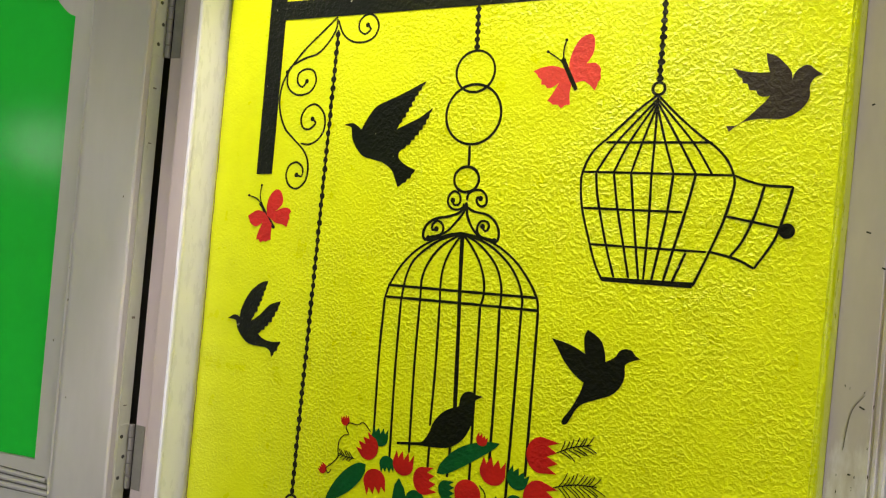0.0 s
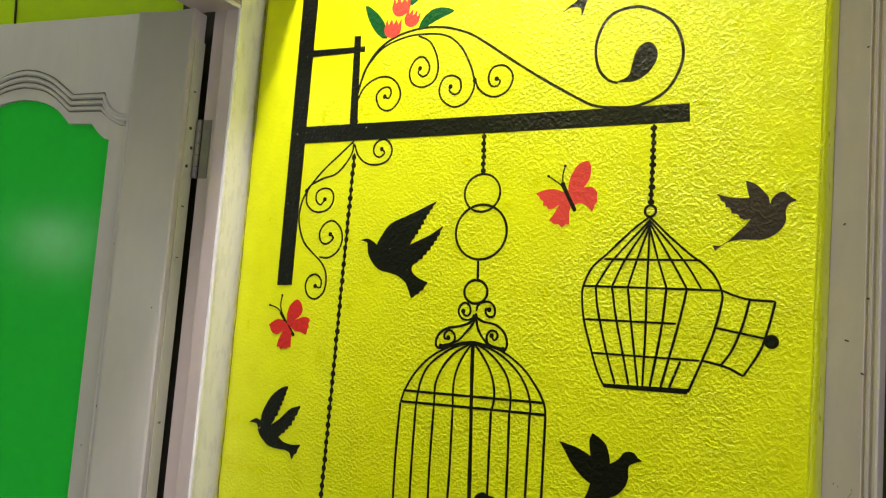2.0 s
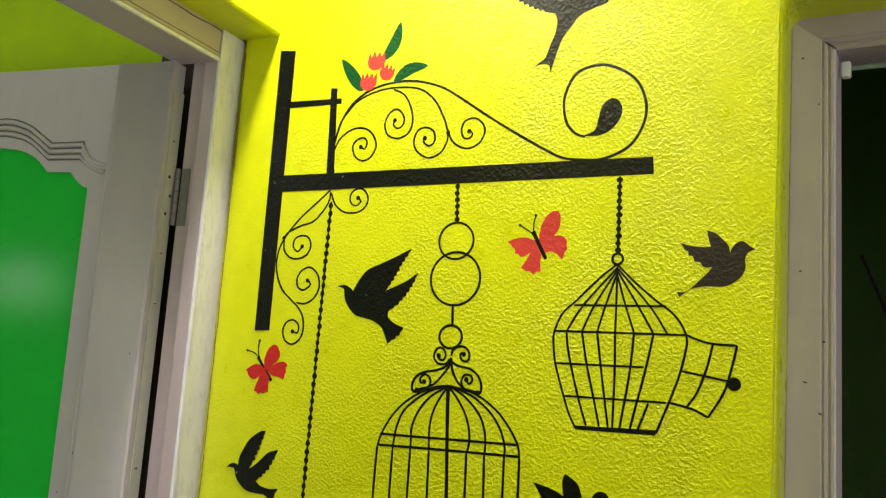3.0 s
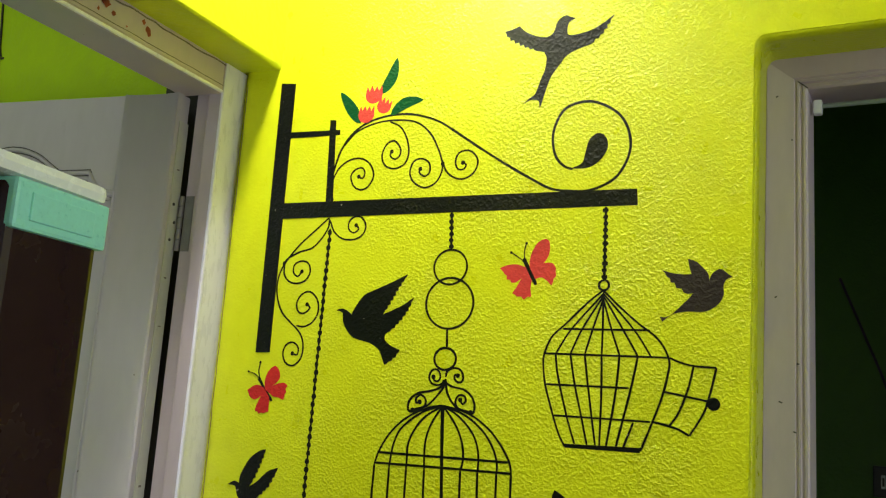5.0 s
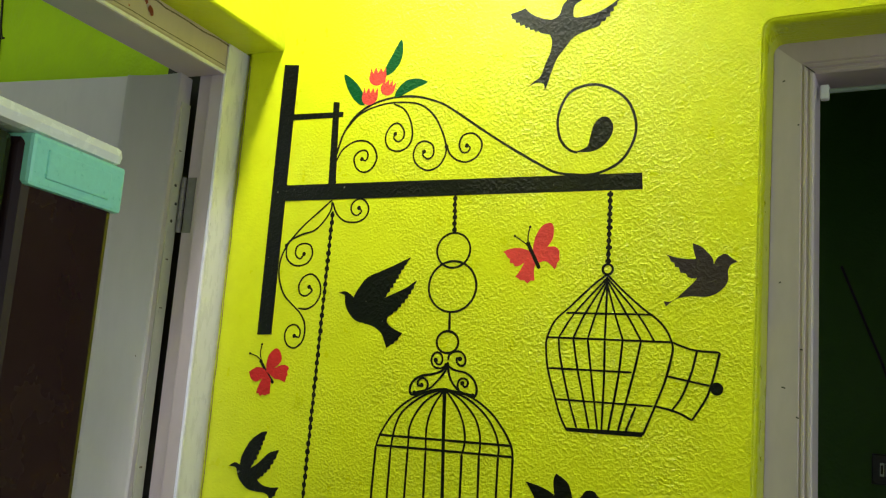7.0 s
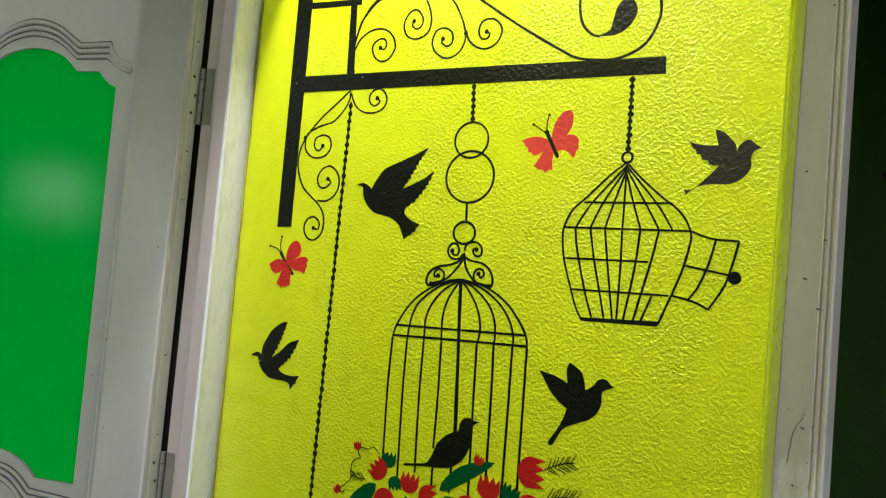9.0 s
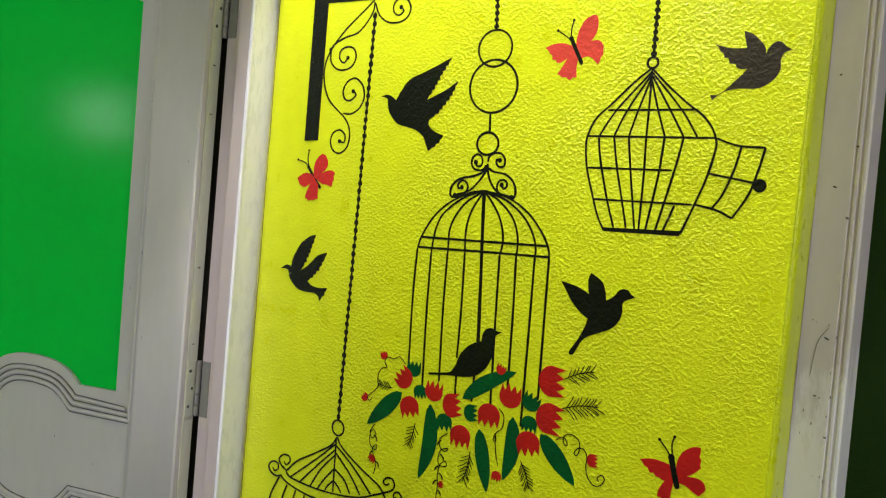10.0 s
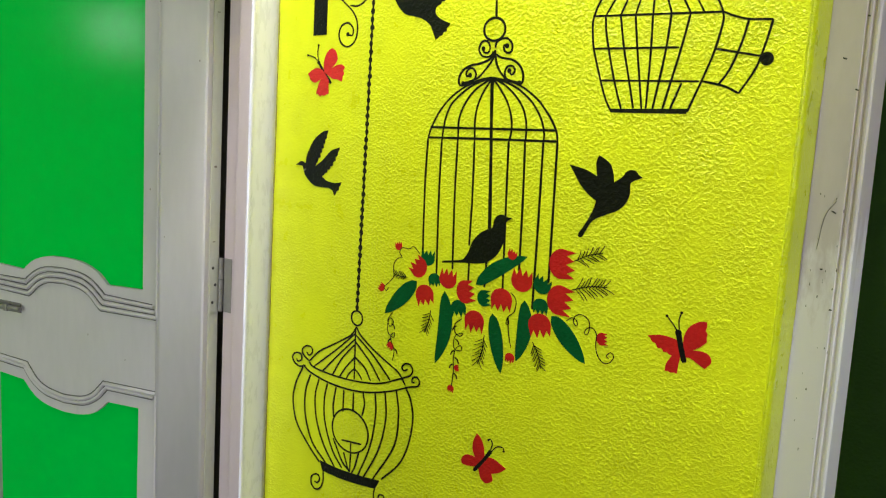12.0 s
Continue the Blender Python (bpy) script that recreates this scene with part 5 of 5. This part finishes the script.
shape(s, "wing", dark_red, [(0.674, 1.102), (0.661, 1.105), (0.641, 1.106), (0.621, 1.101), (0.630, 1.093), (0.640, 1.085), (0.655, 1.079), (0.664, 1.077), (0.656, 1.062), (0.655, 1.050), (0.665, 1.050), (0.675, 1.050), (0.676, 1.064), (0.678, 1.080)], [0, 3, 7, 9, 11, 13], [3, 4, 5, 9, 10])
stroke(s, "body", [(0.671, 1.115), (0.677, 1.094), (0.685, 1.070)], 0.0085)
stroke(s, "antenna", [(0.669, 1.117), (0.661, 1.127), (0.650, 1.138)], 0.0022)
stroke(s, "antenna", [(0.672, 1.119), (0.670, 1.135), (0.673, 1.147)], 0.0022)
s = painted("painted_butterfly", "dark red painted butterfly shape near the round cage", "mural", "painted butterflies")
shape(s, "wing", dark_red, [(0.338, 0.816), (0.354, 0.815), (0.368, 0.809), (0.379, 0.805), (0.366, 0.794), (0.348, 0.786), (0.352, 0.776), (0.349, 0.771), (0.337, 0.765), (0.325, 0.772), (0.319, 0.788)], [0, 3, 5, 10], [])
shape(s, "wing", dark_red, [(0.331, 0.814), (0.328, 0.832), (0.321, 0.846), (0.311, 0.854), (0.304, 0.837), (0.304, 0.820), (0.310, 0.808), (0.293, 0.808), (0.281, 0.799), (0.282, 0.788), (0.297, 0.787), (0.316, 0.791)], [0, 3, 6, 11], [])
stroke(s, "body", [(0.342, 0.826), (0.328, 0.805), (0.309, 0.781)], 0.0068)
stroke(s, "antenna", [(0.342, 0.828), (0.346, 0.843), (0.341, 0.851), (0.337, 0.848)], 0.0022)
stroke(s, "antenna", [(0.343, 0.826), (0.356, 0.840), (0.369, 0.842), (0.371, 0.836)], 0.0022)
posy = painted("painted_flowers", "red tulips, green leaves and curling tendrils painted under the cage", "mural")
leaf(posy, (0.151, 1.114), (0.075, 1.038), 0.0319, 0)
leaf(posy, (0.218, 1.106), (0.205, 0.964), 0.0319, 0.08)
leaf(posy, (0.286, 1.129), (0.390, 1.195), 0.0275, 0.05)
leaf(posy, (0.326, 1.083), (0.352, 0.977), 0.0286, 0)
leaf(posy, (0.391, 1.118), (0.382, 1.006), 0.0297, 0.07)
leaf(posy, (0.446, 1.101), (0.516, 1.031), 0.0319, 0)
tulip(posy, (0.174, 1.162), 5, 0.0165, leaf_green)
tulip(posy, (0.192, 1.123), 170, 0.0143, leaf_green)
tulip(posy, (0.251, 1.079), 170, 0.0176, leaf_green)
tulip(posy, (0.305, 1.107), 80, 0.0154, leaf_green)
tulip(posy, (0.423, 1.150), 20, 0.0176, leaf_green)
tulip(posy, (0.423, 1.113), 180, 0.0154, leaf_green)
tulip(posy, (0.154, 1.141), -55, 0.0209, dark_red)
tulip(posy, (0.171, 1.091), 165, 0.0220, dark_red)
tulip(posy, (0.223, 1.129), 8, 0.0198, dark_red)
tulip(posy, (0.264, 1.112), 75, 0.0220, dark_red)
tulip(posy, (0.343, 1.111), 180, 0.0231, dark_red)
tulip(posy, (0.288, 1.062), 180, 0.0220, dark_red)
tulip(posy, (0.382, 1.151), 5, 0.0220, dark_red)
tulip(posy, (0.457, 1.192), 90, 0.0264, dark_red)
tulip(posy, (0.458, 1.130), 98, 0.0264, dark_red)
tulip(posy, (0.424, 1.080), 170, 0.0231, dark_red)
tulip(posy, (0.102, 1.175), -10, 0.0088, dark_red)
tulip(posy, (0.064, 1.088), -55, 0.0088, dark_red)
tulip(posy, (0.094, 0.975), 215, 0.0088, dark_red)
tulip(posy, (0.359, 1.194), 15, 0.0099, dark_red)
tulip(posy, (0.256, 0.966), 80, 0.0066, dark_red)
tulip(posy, (0.245, 0.924), 190, 0.0077, dark_red)
tulip(posy, (0.369, 1.010), 185, 0.0099, dark_red)
tulip(posy, (0.543, 1.079), 85, 0.0110, dark_red)
stroke(posy, "tendril", [(0.155, 1.167), (0.139, 1.179), (0.128, 1.173), (0.110, 1.173), (0.105, 1.163), (0.112, 1.154), (0.103, 1.152), (0.093, 1.141), (0.092, 1.126), (0.093, 1.113), (0.078, 1.097), (0.070, 1.090), (0.076, 1.083), (0.082, 1.091)], 0.0017)
stroke(posy, "tendril", [(0.095, 1.043), (0.084, 1.026), (0.090, 1.014), (0.099, 1.024), (0.089, 1.031), (0.084, 1.015), (0.088, 0.999), (0.101, 0.993), (0.103, 1.004), (0.094, 0.997), (0.096, 0.983), (0.104, 0.968), (0.101, 0.947)], 0.0017)
stroke(posy, "tendril", [(0.261, 1.061), (0.246, 1.048), (0.247, 1.033), (0.259, 1.027), (0.265, 1.034), (0.250, 1.028), (0.245, 1.013), (0.249, 1.000), (0.264, 1.001), (0.262, 1.010), (0.251, 1.002), (0.247, 0.981), (0.249, 0.965), (0.248, 0.943), (0.246, 0.926)], 0.0017)
stroke(posy, "tendril", [(0.362, 1.127), (0.373, 1.116), (0.372, 1.095), (0.360, 1.083), (0.356, 1.070), (0.362, 1.070), (0.359, 1.083), (0.363, 1.053), (0.370, 1.028)], 0.0017)
stroke(posy, "tendril", [(0.475, 1.097), (0.486, 1.105), (0.495, 1.100), (0.496, 1.092), (0.489, 1.096), (0.490, 1.107), (0.502, 1.113), (0.516, 1.106), (0.519, 1.093), (0.516, 1.081), (0.510, 1.083), (0.515, 1.092), (0.525, 1.094), (0.533, 1.084), (0.533, 1.066), (0.538, 1.050), (0.549, 1.040), (0.561, 1.043), (0.567, 1.054), (0.561, 1.060), (0.554, 1.053), (0.558, 1.049)], 0.0017)
for x, z, k in ((0.250, 1.045, -1), (0.249, 1.020, 1), (0.249, 0.998, -1), (0.250, 0.985, 1), (0.248, 0.972, -1), (0.249, 0.955, 1), (0.094, 1.020, 1), (0.096, 0.990, -1), (0.103, 0.972, 1)):
    stroke(posy, "tendril_leaf", [(x, z), (x + k * 0.006, z - 0.003), (x + k * 0.009, z - 0.010)], 0.0026)
sprig(posy, (0.480, 1.200), (0.532, 1.221), 7)
sprig(posy, (0.480, 1.151), (0.545, 1.166), 9)
sprig(posy, (0.188, 1.064), (0.175, 1.018), 6)
sprig(posy, (0.312, 1.040), (0.301, 0.984), 7)
sprig(posy, (0.413, 1.048), (0.434, 1.004), 7)
sprig(posy, (0.128, 1.118), (0.094, 1.120), 5)

# the paint follows the swelling plaster
for ob in murals:
    for k in ob.children:
        for v in k.data.vertices:
            out = swelling(v.co.x)
            if out:
                v.co.x, v.co.y = v.co.x + 0.95 * out, v.co.y - out - 0.0002

# each motif's origin moves to its own middle on the wall
for ob in murals:
    kids = ob.children
    c = sum((Vector(v) for k in kids for v in k.bound_box), Vector()) / (8 * len(kids))
    c.y = 0.0
    ob.location = c
    for k in kids:
        k.location = -c
